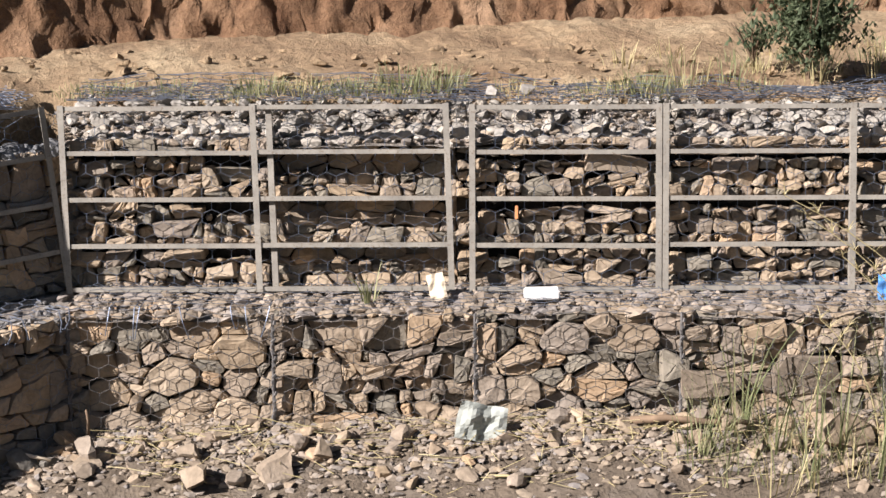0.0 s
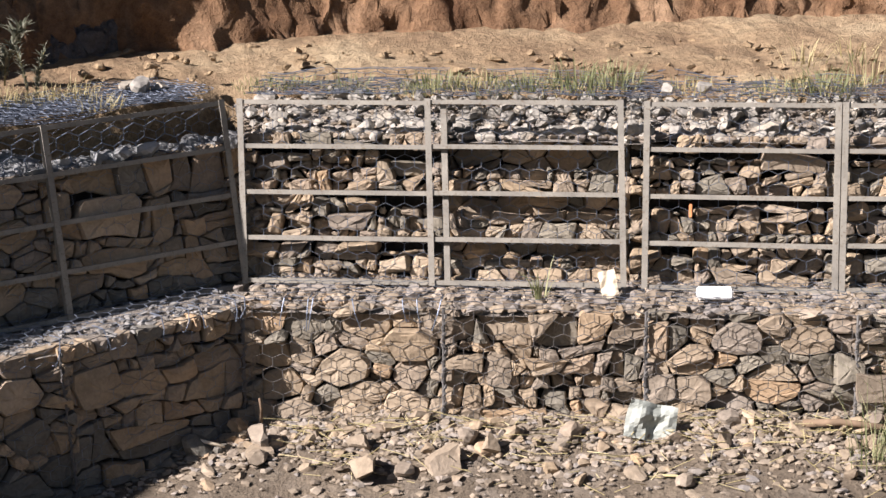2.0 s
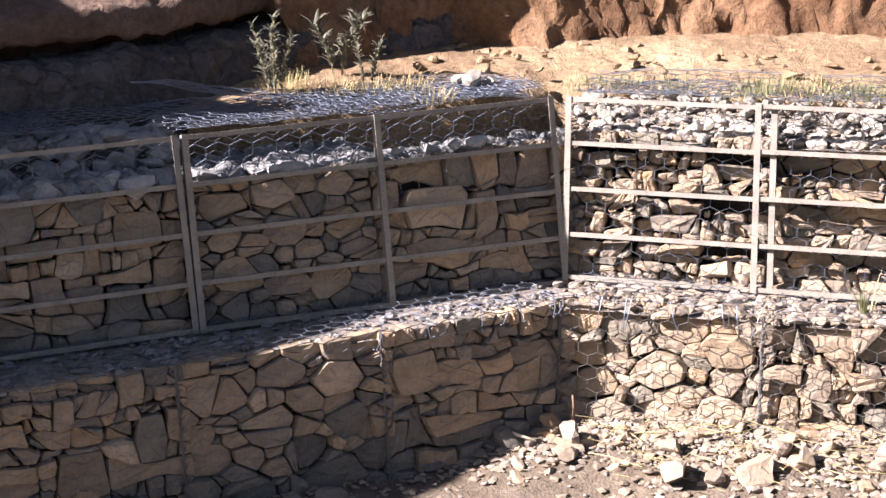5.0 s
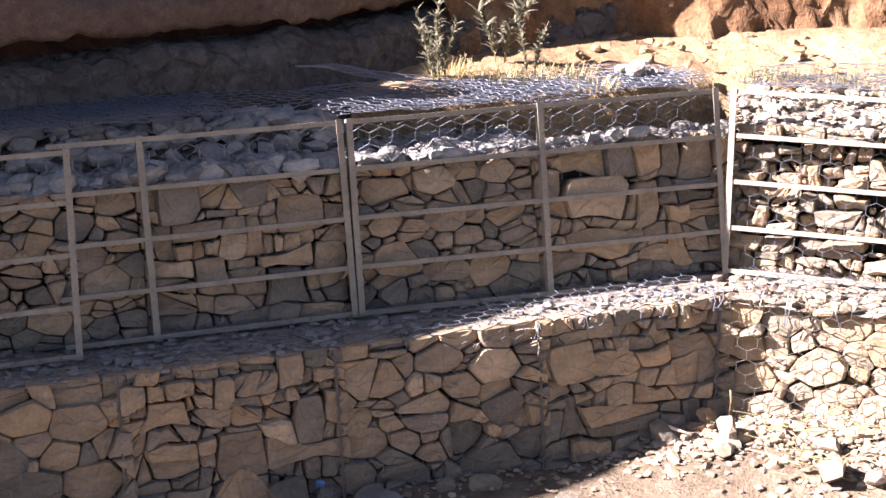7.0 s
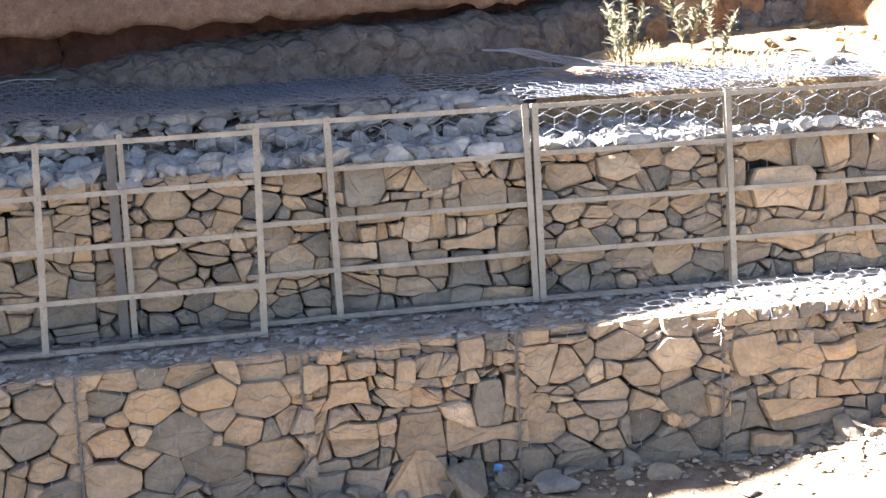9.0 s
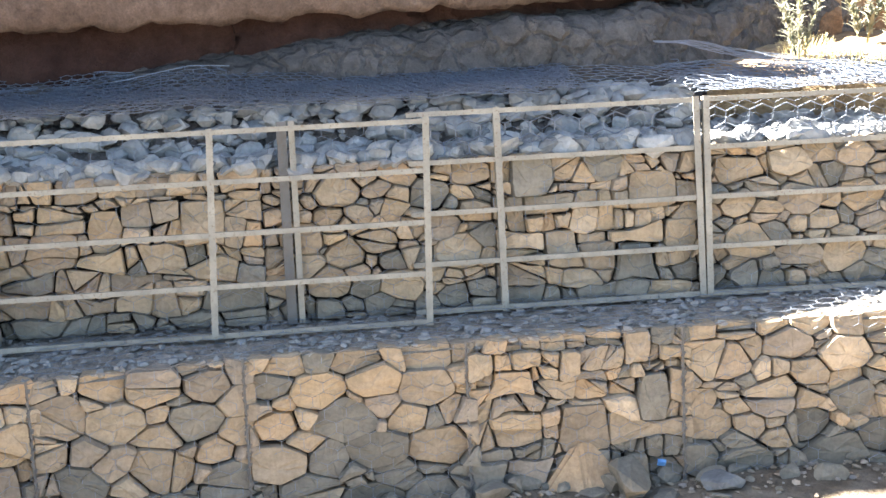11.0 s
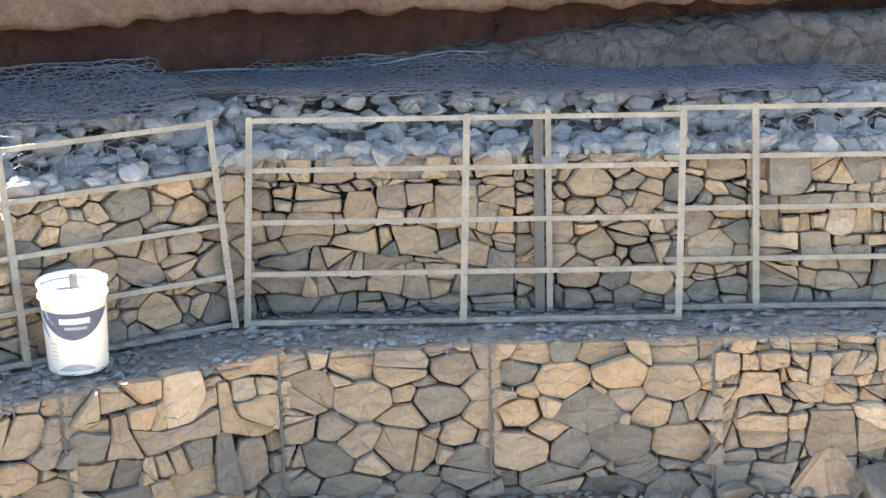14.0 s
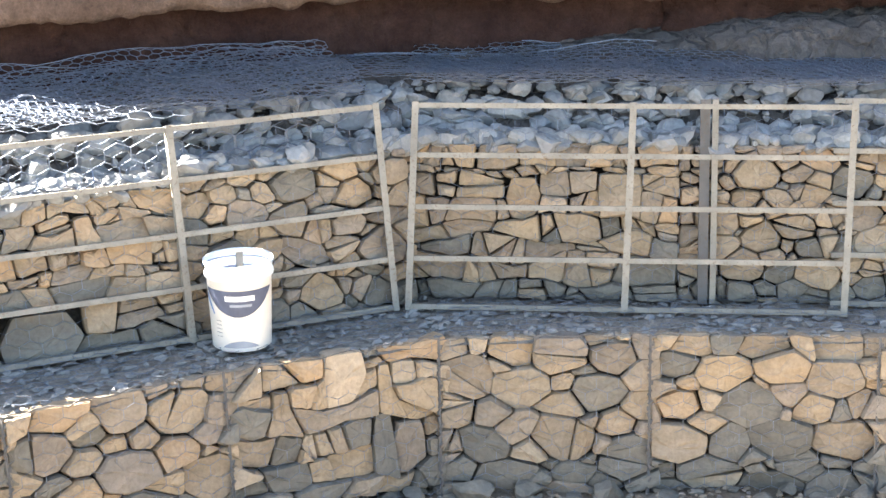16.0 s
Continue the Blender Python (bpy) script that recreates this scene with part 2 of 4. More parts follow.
def courses(width, lo, hi, heights, rng, squat=1.0):
    """Outlines of stones laid as rough dry courses: wavy beds, slanting joints, stones that rise through two courses, slabs and chinks."""
    seed = rng.random() * 90
    beds = [lo]
    while beds[-1] < hi - max(heights) * 1.2:
        beds.append(beds[-1] + rng.choice(heights))
    rest = hi - beds[-1]
    if rest > 1.6 * min(heights) and rest > 0.11:
        beds.append(beds[-1] + rest * rng.uniform(0.4, 0.6))
    beds.append(hi)

    def bed(k, x):
        if k == 0 or k == len(beds) - 1:
            return beds[k]
        room = min(beds[k] - beds[k - 1], beds[k + 1] - beds[k])
        return beds[k] + room * (0.75 * noise.noise(Vector((x * 3.0, k * 7.7, seed))) + 0.4 * noise.noise(Vector((x * 8, k * 7.7, seed))))

    def outline(k, top, a0, b0, a1, b1):
        """From (a0, b0) on bed k up to (a1, b1) on bed top."""
        mids = [0.33, 0.67] if b0 - a0 > 0.12 else [0.5]
        row = [(x, bed(k, x)) for x in [a0] + [a0 + (b0 - a0) * f for f in mids] + [b0]]
        return row + [(x, bed(top, x)) for x in [b1] + [b1 + (a1 - b1) * f for f in mids] + [a1]]

    out, taken = [], []
    for k in range(len(beds) - 1):
        h = beds[k + 1] - beds[k]
        free, at = [], 0.0
        for a, b in taken:
            if a - at > 0.02:
                free.append((at, a))
            at = b
        if width - at > 0.02:
            free.append((at, width))
        taken = []
        for left, right in free:
            x, tilt = left, 0.0
            while x < right - 1e-6:
                w = h * squat * rng.choice((0.7, 0.95, 1.2, 1.5, 1.9, 2.5))
                end = x + w
                if right - end < 0.5 * h * squat:
                    end = right
                lean = 0.0 if end == right else max(-0.6, min(0.6, rng.gauss(0, 0.36))) * h
                tall = k < len(beds) - 2 and end < right and x > left and rng.random() < 0.18
                if tall:
                    a1, b1 = x + tilt, end + lean
                    mid = (a1 + b1) / 2
                    # through two courses, narrower at its head
                    half = (b1 - a1) * rng.uniform(0.3, 0.48)
                    if b1 - a1 > 0.05:
                        low = outline(k, k + 1, x, end, a1, b1)
                        n = len(low) // 2
                        out.append(low[:n] + [(b1, bed(k + 1, b1))] + [(mid + half, bed(k + 2, mid)), (mid - half, bed(k + 2, mid))] + [(a1, bed(k + 1, a1))])
                        taken.append((a1, b1))
                        x, tilt = end, lean
                        continue
                poly = outline(k, k + 1, x, end, x + tilt, end + lean)
                kind = rng.random()
                cz = sum(p[1] for p in poly) / len(poly)
                cx = sum(p[0] for p in poly) / len(poly)
                if kind < 0.17 and h > 0.075:
                    a = math.pi / 2 + rng.gauss(0, 0.22)
                elif kind < 0.27 and end - x > 0.13:
                    a = rng.gauss(0, 0.5)
                elif kind < 0.42 and end - x > 0.08:
                    # a chink knocked off one corner
                    a = rng.choice((0.8, 2.3, 3.9, 5.4)) + rng.gauss(0, 0.2)
                    cx += math.cos(a) * (end - x) * 0.22
                    cz += math.sin(a) * h * 0.22
                else:
                    a = None
                if a is None:
                    out.append(poly)
                else:
                    for side in (1, -1):
                        piece = clip(poly, cx, cz, math.cos(a) * side, math.sin(a) * side)
                        if len(piece) >= 3:
                            out.append(piece)
                x, tilt = end, lean
        taken.sort()
    kept = []
    for poly in out:
        poly = [(max(0.0, min(width, x)), max(lo, min(hi, z))) for x, z in poly]
        area = abs(sum(poly[k][0] * poly[k - 1][1] - poly[k - 1][0] * poly[k][1] for k in range(len(poly)))) / 2
        if area > 0.0007:
            kept.append(poly)
    return kept


def cells(width, lo, hi, sizes, rng, stretch=1.45):
    """Rubble cells that fill a face: stones of mixed sizes pushed together until their sides meet."""
    w, h = width / stretch, hi - lo
    radii, total = [], 0.0
    while total < w * h * 0.98:
        a = rng.choice(sizes) / stretch
        total += a
        radii.append(math.sqrt(a / math.pi))
    radii.sort(reverse=True)
    sites = []
    for r in radii:
        best = None
        for _ in range(30):
            x, z = rng.uniform(0, w), rng.uniform(0, h)
            room = min([min(x, w - x, z, h - z) - 0.75 * r] + [math.hypot(x - p, z - q) - r - k for p, q, k in sites])
            if best is None or room > best[0]:
                best = (room, x, z)
        sites.append((best[1], best[2], r))
    for turn in range(2):
        polys = []
        for n, (x, z, r) in enumerate(sites):
            poly = [(0.0, 0.0), (w, 0.0), (w, h), (0.0, h)]
            for m, (p, q, k) in enumerate(sites):
                dx, dz = p - x, q - z
                d = math.hypot(dx, dz)
                if m == n or d > 0.6 or d < 1e-6:
                    continue
                f = (d * d + r * r - k * k) / (2 * d)
                poly = clip(poly, x + dx / d * f, z + dz / d * f, dx / d, dz / d)
                if len(poly) < 3:
                    break
            polys.append(poly)
        if turn < 1:
            moved = []
            for (x, z, r), poly in zip(sites, polys):
                if len(poly) >= 3:
                    c, e = sum(v[0] for v in poly) / len(poly), sum(v[1] for v in poly) / len(poly)
                    moved.append((x + (c - x) * 0.5, z + (e - z) * 0.5, r))
            sites = moved
    # some are cracked along or across their bed
    pieces = []
    for poly in polys:
        if len(poly) < 3:
            continue
        x0, x1 = min(v[0] for v in poly), max(v[0] for v in poly)
        z0, z1 = min(v[1] for v in poly), max(v[1] for v in poly)
        if (x1 - x0) * (z1 - z0) < 0.007 or rng.random() < 0.72:
            pieces.append(poly)
            continue
        a = rng.choice((math.pi / 2, math.pi / 2, 0.0)) + rng.gauss(0, 0.3)
        px, pz = x0 + (x1 - x0) * rng.uniform(0.35, 0.65), z0 + (z1 - z0) * rng.uniform(0.35, 0.65)
        for side in (1, -1):
            piece = clip(poly, px, pz, math.cos(a) * side, math.sin(a) * side)
            if len(piece) >= 3:
                pieces.append(piece)
    bent = []
    for poly in pieces:
        row = []
        for x, z in poly:
            e = max(0.0, min(1.0, min(x * stretch, width - x * stretch, z, h - z) / 0.05))
            q = Vector((x * 8, z * 8, width * 31 + lo))
            row.append((x * stretch + 0.05 * e * noise.noise(q), lo + z + 0.05 * e * noise.noise(q + Vector((40, 0, 0)))))
        area = abs(sum(row[k][0] * row[k - 1][1] - row[k - 1][0] * row[k][1] for k in range(len(row)))) / 2
        if area > 0.0006:
            bent.append(row)
    return bent


def stone_mesh(poly, depth, rng, gap=0.0005, proud=0.0):
    """A faced stone: ragged outline, chamfered and slightly tilted face, in its own centre's coordinates."""
    poly = [p for k, p in enumerate(poly) if math.hypot(p[0] - poly[k - 1][0], p[1] - poly[k - 1][1]) > 0.012]
    n = len(poly)
    if n < 3:
        return None
    cx = sum(p[0] for p in poly) / n
    cz = sum(p[1] for p in poly) / n
    ring = []
    for i in range(n):
        o, a, b = poly[i - 1], poly[i], poly[(i + 1) % n]
        u, v = (a[0] - o[0], a[1] - o[1]), (b[0] - a[0], b[1] - a[1])
        lu, lv = math.hypot(*u), math.hypot(*v)
        turn = (u[0] * v[0] + u[1] * v[1]) / (lu * lv)
        if turn > 0.85:
            ring.append((a[0] + rng.uniform(-0.004, 0.004), a[1] + rng.uniform(-0.004, 0.004)))
            continue
        # corners are knocked off, more on one side than on the other
        ka, kb = min(0.4 * lu, rng.choice((0.01, 0.018, 0.028, 0.042))), min(0.4 * lv, rng.choice((0.01, 0.018, 0.028, 0.042)))
        ring.append((a[0] - u[0] / lu * ka, a[1] - u[1] / lu * ka))
        if ka + kb > 0.03:
            ring.append((a[0] * 0.7 + 0.15 * (2 * a[0] - u[0] / lu * ka + v[0] / lv * kb), a[1] * 0.7 + 0.15 * (2 * a[1] - u[1] / lu * ka + v[1] / lv * kb)))
        ring.append((a[0] + v[0] / lv * kb, a[1] + v[1] / lv * kb))
    m = len(ring)
    if m < 3:
        return None
    tx, tz = rng.uniform(-0.13, 0.13), rng.uniform(-0.2, 0.1)
    worn = rng.choice((0.002, 0.003, 0.005, 0.008))
    vs, fs = [], []

    def put(shrink, y, jitter):
        for x, z in ring:
            dx, dz = x - cx, z - cz
            l = math.hypot(dx, dz) + 1e-6
            k = max(0.1, 1 - shrink / l)
            tilt = (dx * tx + dz * tz)
            vs.append((dx * k, y + tilt + rng.uniform(-jitter, jitter), dz * k))

    put(gap + 0.010, depth, 0.0)
    put(gap, 0.03, 0.003)
    put(gap, 0.006, 0.003)
    put(gap + 0.002 + worn, -0.004 - proud, 0.003)
    # a broken face of a few facets
    fx, fz = rng.uniform(-0.25, 0.25), rng.uniform(-0.25, 0.25)
    span = max(math.hypot(x - cx, z - cz) for x, z in ring)
    for x, z in ring:
        dx, dz = (x - cx) * 0.5, (z - cz) * 0.5
        vs.append((dx + fx * span * 0.5, -0.007 - proud + dx * tx + dz * tz + rng.uniform(-0.006, 0.004), dz + fz * span * 0.5))
    vs.append((fx * span * 0.6, -0.010 - proud + rng.uniform(-0.006, 0.004), fz * span * 0.6))
    for r in range(4):
        for i in range(m):
            j = (i + 1) % m
            fs.append((r * m + i, r * m + j, (r + 1) * m + j, (r + 1) * m + i))
    for i in range(m):
        fs.append((4 * m + i, 4 * m + (i + 1) % m, 5 * m))
    return (cx, cz), vs, fs


# face areas of the stones, and course heights for the sunny baskets
HUGE = (0.002, 0.004, 0.007, 0.010, 0.014, 0.019, 0.026, 0.040)
BIG = (0.002, 0.0035, 0.006, 0.009, 0.012, 0.016, 0.026)
MID = (0.003, 0.005, 0.009, 0.014, 0.020, 0.034)
FLAT = (0.04, 0.05, 0.065, 0.08)
THICK = (0.06, 0.075, 0.09, 0.11, 0.13)


def lay_stones(parent, outlines, rng, y=0.0, rough=0.0, left=0.0, grey=None, jumble=0.03):
    for poly in outlines:
        made = stone_mesh(poly, 0.15, rng, rng.choice((-0.005, -0.001, 0.002, 0.006)), proud=rng.uniform(0, 0.022))
        if not made:
            continue
        (cx, cz), vs, fs = made
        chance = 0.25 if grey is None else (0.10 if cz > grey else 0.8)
        # grey stones: warm copy in sunny walls, darker silted copy in shaded ones
        ob = from_data("stone", vs, fs, STONE if rng.random() > chance else GREY_STONE if grey is None else SHADED_SILT_STONE, parent)
        ob.location = (cx + left, y + rng.uniform(-rough * 0.3, rough), cz)
        ob.rotation_euler = (rng.gauss(0, jumble), rng.gauss(0, jumble), rng.gauss(0, jumble))


def hex_net(width, lo, hi, place, radius=0.0018, cell=0.1, rng=None, hole=0.0, tall=0.085):
    """Twisted hexagonal netting over a rectangle; place(x, z) gives the point of the sheet."""
    segs = []
    rows = int((hi - lo) / (tall * 0.75)) + 2
    cols = int(width / cell) + 2
    for r in range(rows):
        for c in range(cols):
            x = c * cell + (cell / 2 if r % 2 else 0)
            z = lo + r * tall * 0.75
            a = (x, z + tall * 0.25)
            b = (x + cell / 2, z + tall * 0.5)
            d = (x + cell, z + tall * 0.25)
            e = (x, z - tall * 0.25)
            for p, q in ((a, b), (b, d), (a, e)):
                if all(-0.001 <= k[0] <= width + 0.001 and lo - 0.001 <= k[1] <= hi + 0.001 for k in (p, q)):
                    if rng and rng.random() < hole:
                        continue
                    segs.append((place(*p), place(*q)))
    return tubes(segs, radius)


def rock(rng, size, flat=0.7, sub=1):
    """Vertices and faces of a loose angular stone about its centre."""
    bm = bmesh.new()
    bmesh.ops.create_icosphere(bm, subdivisions=sub, radius=1)
    off = Vector((rng.random(), rng.random(), rng.random())) * 50
    planes = [(Vector((rng.uniform(-1, 1), rng.uniform(-1, 1), rng.uniform(-1, 1))).normalized(), rng.uniform(0.34, 0.66)) for _ in range(8)]
    turn = Euler((rng.random() * 6, rng.random() * 6, rng.random() * 6)).to_matrix()
    s = Vector((rng.uniform(0.8, 1.35), rng.uniform(0.7, 1.05), flat * rng.uniform(0.75, 1.1)))
    for v in bm.verts:
        for n, d in planes:
            k = v.co.dot(n)
            if k > d:
                v.co -= n * (k - d)
        v.co *= 1 + 0.10 * noise.noise(v.co * 1.7 + off)
        v.co = turn @ v.co
        v.co = Vector((v.co.x * s.x, v.co.y * s.y, v.co.z * s.z)) * size * 0.62
    bm.verts.index_update()
    vs = [tuple(v.co) for v in bm.verts]
    fs = [tuple(v.index for v in f.verts) for f in bm.faces]
    bm.free()
    return vs, fs


def join_into(vs, fs, add, at, turn=None):
    k = len(vs)
    for v in add[0]:
        p = Vector(v)
        if turn:
            p = turn @ p
        vs.append(tuple(p + Vector(at)))
    fs.extend(tuple(i + k for i in f) for f in add[1])


def frame_matrix(origin, right, batter):
    """Local x along the wall to its right, y into the wall, z up its leaning face."""
    u = Vector((right[0], right[1], 0)).normalized()
    inward = Vector((-u.y, u.x, 0))
    v = Vector((0, 0, math.cos(radians(batter)))) + inward * math.sin(radians(batter))
    y = v.cross(u)
    return Matrix(((u.x, y.x, v.x, origin[0]), (u.y, y.y, v.y, origin[1]), (u.z, y.z, v.z, origin[2]), (0, 0, 0, 1)))


def empty_thing(name, m, label, category, group=""):
    ob = new(name)
    ob.empty_display_size = 0.1
    ob.matrix_world = m
    return tagged(ob, label, category, group)

# ---- plan ----
LEDGE = 0.70
FACE_H = 0.96
BATTER = 12.0
RIGHT_A = Vector((1.0, -0.012, 0))
RIGHT_B = Vector((0.766, 0.643, 0))
RIGHT_E = Vector((0.36, 0.933, 0))
CORNER = Vector((-1.95, 8.68, LEDGE))
END_D = Vector((-5.97, 5.13, LEDGE))
END_E = Vector((-5.99, 5.11, LEDGE))
# joints of the lower tier along its top front edge, from the bend nearest the camera to the far straight
LOWER = [(-6.85, 1.2), (-6.49, 2.22), (-6.22, 3.12), (-5.965, 4.04), (-5.585, 4.96), (-4.93, 5.64), (-4.17, 6.30), (-3.40, 6.95), (-2.63, 7.62), (-1.87, 8.30), (-0.85, 8.30), (0.157, 8.30), (1.185, 8.30), (2.2, 8.29), (3.2, 8.28)]


def offset_line(points, d):
    """The polyline moved sideways into the wall by d, with mitred corners."""
    out = []
    for i, p in enumerate(points):
        p = Vector((*p, 0))
        dirs = []
        if i > 0:
            dirs.append((p - Vector((*points[i - 1], 0))).normalized())
        if i < len(points) - 1:
            dirs.append((Vector((*points[i + 1], 0)) - p).normalized())
        ns = [Vector((-v.y, v.x, 0)) for v in dirs]
        n = sum(ns, Vector()).normalized()
        out.append(p + n * d / max(0.5, n.dot(ns[0])))
    return out


def along(points, step):
    """Points every step metres of a polyline of Vectors."""
    out = []
    for a, b in zip(points, points[1:]):
        n = max(1, round((b - a).length / step))
        out += [a.lerp(b, i / n) for i in range(n)]
    return out + [points[-1]]


def resample(points, count):
    lengths = [0.0]
    for a, b in zip(points, points[1:]):
        lengths.append(lengths[-1] + (b - a).length)
    out = []
    for i in range(count):
        s = lengths[-1] * i / (count - 1)
        k = 0
        while k < len(points) - 2 and lengths[k + 1] < s:
            k += 1
        f = (s - lengths[k]) / (lengths[k + 1] - lengths[k])
        out.append(points[k].lerp(points[k + 1], f))
    return out


def sheet(name, rails, material, label, wobble=0.0, scale=3.0, kind="structure", category="", smooth=True, lumps=0.0):
    """A skin over rails, equal-length rows of points, roughened by noise."""
    vs, fs = [], []
    w = len(rails[0])
    for r in rails:
        for p in r:
            q = Vector(p)
            d = Vector((noise.noise(q * scale), noise.noise(q * scale + Vector((9, 0, 0))), noise.noise(q * scale + Vector((0, 9, 0))))) * wobble
            if lumps:
                d += noise.noise_vector(q * scale * 4.1) * lumps + noise.noise_vector(q * scale * 11) * lumps * 0.5
            vs.append(tuple(q + d))
    for i in range(len(rails) - 1):
        for j in range(w - 1):
            fs.append((i * w + j, i * w + j + 1, (i + 1) * w + j + 1, (i + 1) * w + j))
    return tagged(from_data(name, vs, fs, material, None, smooth), label, category, "", kind)


# ---- ground: one sheet, a shallow channel in front of the wall that climbs to the bank the camera stands on ----
def ground_height(x, y):
    d = math.hypot(x, y)
    h = 1.05 * max(0.0, min(1.0, (5.2 - d) / 4.0))
    # spoil heaped against the straight stretch
    if x > -2.6:
        foot = 8.25
        g = max(0.0, 1 - abs(foot - y) / 0.75)
        side = min(1.0, max(0.0, (x + 2.4) / 0.9))
        h += 0.17 * g * side
    if y > 7.0 and x > 0.4:
        h += 0.04
    return h - 0.02


xs = [-900, -300, -90, -30, -14, -9.5] + [-8 + 0.11 * i for i in range(118)] + [6, 9, 14, 30, 90, 300, 900]
ys = [-900, -300, -90, -30, -10, -4, -1] + [0.5 + 0.5 * i for i in range(6)] + [3.1 + 0.09 * i for i in range(62)] + [9.5, 12, 16, 30, 90, 300, 900]
vs, fs = [], []
for y in ys:
    for x in xs:
        near = abs(x) < 9 and 2 < y < 9
        q = Vector((x, y, 0))
        z = ground_height(x, y)
        if near:
            z += 0.035 * noise.noise(q * 1.9) + 0.02 * noise.noise(q * 6) + 0.008 * noise.noise(q * 17)
        vs.append((x, y, z))
for i in range(len(ys) - 1):
    for j in range(len(xs) - 1):
        a = i * len(xs) + j
        fs.append((a, a + 1, a + len(xs) + 1, a + len(xs)))
tagged(from_data("ground", vs, fs, GROUND, None, True), "dry silty river bed with dusty stones", "ground", "", "structure")


# ---- the earth cut behind the wall ----
def smooth(a, b, v):
    k = max(0.0, min(1.0, (v - a) / (b - a)))
    return k * k * (3 - 2 * k)


def strip(name, points, profile, material, label, wobble, scale, lumps, count=220, jag=0.0, shade_crest=None, low=None):
    rails = []
    for d, z in profile:
        row = []
        for q in resample(offset_line(points, d), count):
            h = z
            if shade_crest and h > 2.15:
                h = 2.15 + (h - 2.15) * shade_crest(q)
            if low and h > 1.6:
                h = 1.6 + (h - 1.6) * low(q)
            row.append((q.x, q.y, h + jag * (noise.noise(Vector((q.x, q.y, 3)) * 2.3) + 0.6 * noise.noise(Vector((q.x, q.y, 7)) * 9))))
        rails.append(row)
    return sheet(name, rails, material, label, wobble, scale, "structure", "earth bank", True, lumps)


BEND = [(-7.2, 2.0), (-6.34, 4.18), (-5.99, 5.11), (-3.48, 7.40), (-3.2, 7.65)]
# one foot line of the cut: close behind the bend, then swinging back to leave the sunlit bench
CUT = [(p.x, p.y) for p in offset_line(BEND, 0.8)][:-1] + [(-3.85, 8.35), (-3.6, 9.1), (-2.9, 9.95), (-1.8, 10.45), (-0.3, 10.7), (1.2, 11.0), (3.0, 11.2), (6.0, 11.2)]
CLAY_FOOT = CUT[:7]


# heights of the unseen bank top, set by where its shadow should end
def shade_crest(q):
    up = 0.78 * smooth(3.35, 4.25, q.y) + 0.2 * smooth(5.0, 6.2, q.y)
    up *= 1 - 0.20 * smooth(5.3, 5.9, q.y)
    # raised again, out of sight, to shade the left end of the red face
    return max(0.03, up * (1 - smooth(6.3, 7.7, q.y)), 0.85 * smooth(9.3, 9.9, q.y))


strip("bench", [(-3.35, 7.52), (-1.95, 8.68), (4.5, 8.60)], [(0.60, 1.15), (0.61, 1.35), (0.63, 1.56), (0.68, 1.63)] + [(0.8 + 0.1 * k, 1.65 + 0.006 * k) for k in range(22)] + [(3.4, 1.8)], EARTH, "bare orange earth bench behind the gabions", 0.035, 1.7, 0.022, 420)
strip("bank_clay", CLAY_FOOT, [(-0.12, 1.5), (-0.06, 1.6), (-0.01, 1.66), (0.02, 1.72), (0.045, 1.78), (0.07, 1.83), (0.1, 1.87), (0.2, 1.90), (0.5, 1.91)], CLAY_AND_VOID, "grey stony clay foot of the shaded earth cut", 0.05, 3.0, 0.03, 380, 0.0, None, lambda q: 0.3 + 0.75 * smooth(5.8, 7.9, q.y))
# red earth layer with the shade under the lip put into its colour
strip("bank_recess", CUT[:9], [(0.28, 1.6), (0.3, 1.72), (0.33, 1.80), (0.36, 1.86), (0.38, 1.92), (0.40, 1.98), (0.42, 2.04), (0.46, 2.2)], EARTH_DARK, "dark red undercut band of earth, recess shade in its colour", 0.06, 2.6, 0.05, 420)
# the upper cut hangs a little over the recess and climbs out of sight; its unseen top is shaped to cast shade, lower
# towards the open end
LIP = [(0.55, 2.055), (0.32, 2.02), (0.22, 1.985), (0.20, 2.02), (0.20, 2.10), (0.22, 2.3), (0.25, 2.7), (0.28, 3.3), (0.31, 4.0), (0.36, 4.9), (0.8, 5.0), (8.0, 5.2)]
strip("bank_upper", CUT[:8], LIP, BROWN, "brown subsoil cut with a ragged lower lip, unseen top added for shade", 0.02, 1.5, 0.03, 620, 0.014, shade_crest)
strip("bank_face", [(-3.6, 9.1), (-2.9, 9.95), (-1.8, 10.45), (-0.3, 10.7), (1.2, 11.0), (3.0, 11.2), (6.0, 11.2)], [(-0.15, 1.55), (0.0, 1.70), (0.03, 1.78), (0.05, 1.86), (0.09, 1.95), (0.12, 2.03), (0.17, 2.12), (0.22, 2.22), (0.28, 2.34), (0.4, 2.6), (0.7, 3.2), (1.4, 3.8), (4.0, 4.6)], RED, "red earth cut face above the sunlit bench", 0.10, 1.9, 0.07, 420, 0.04)

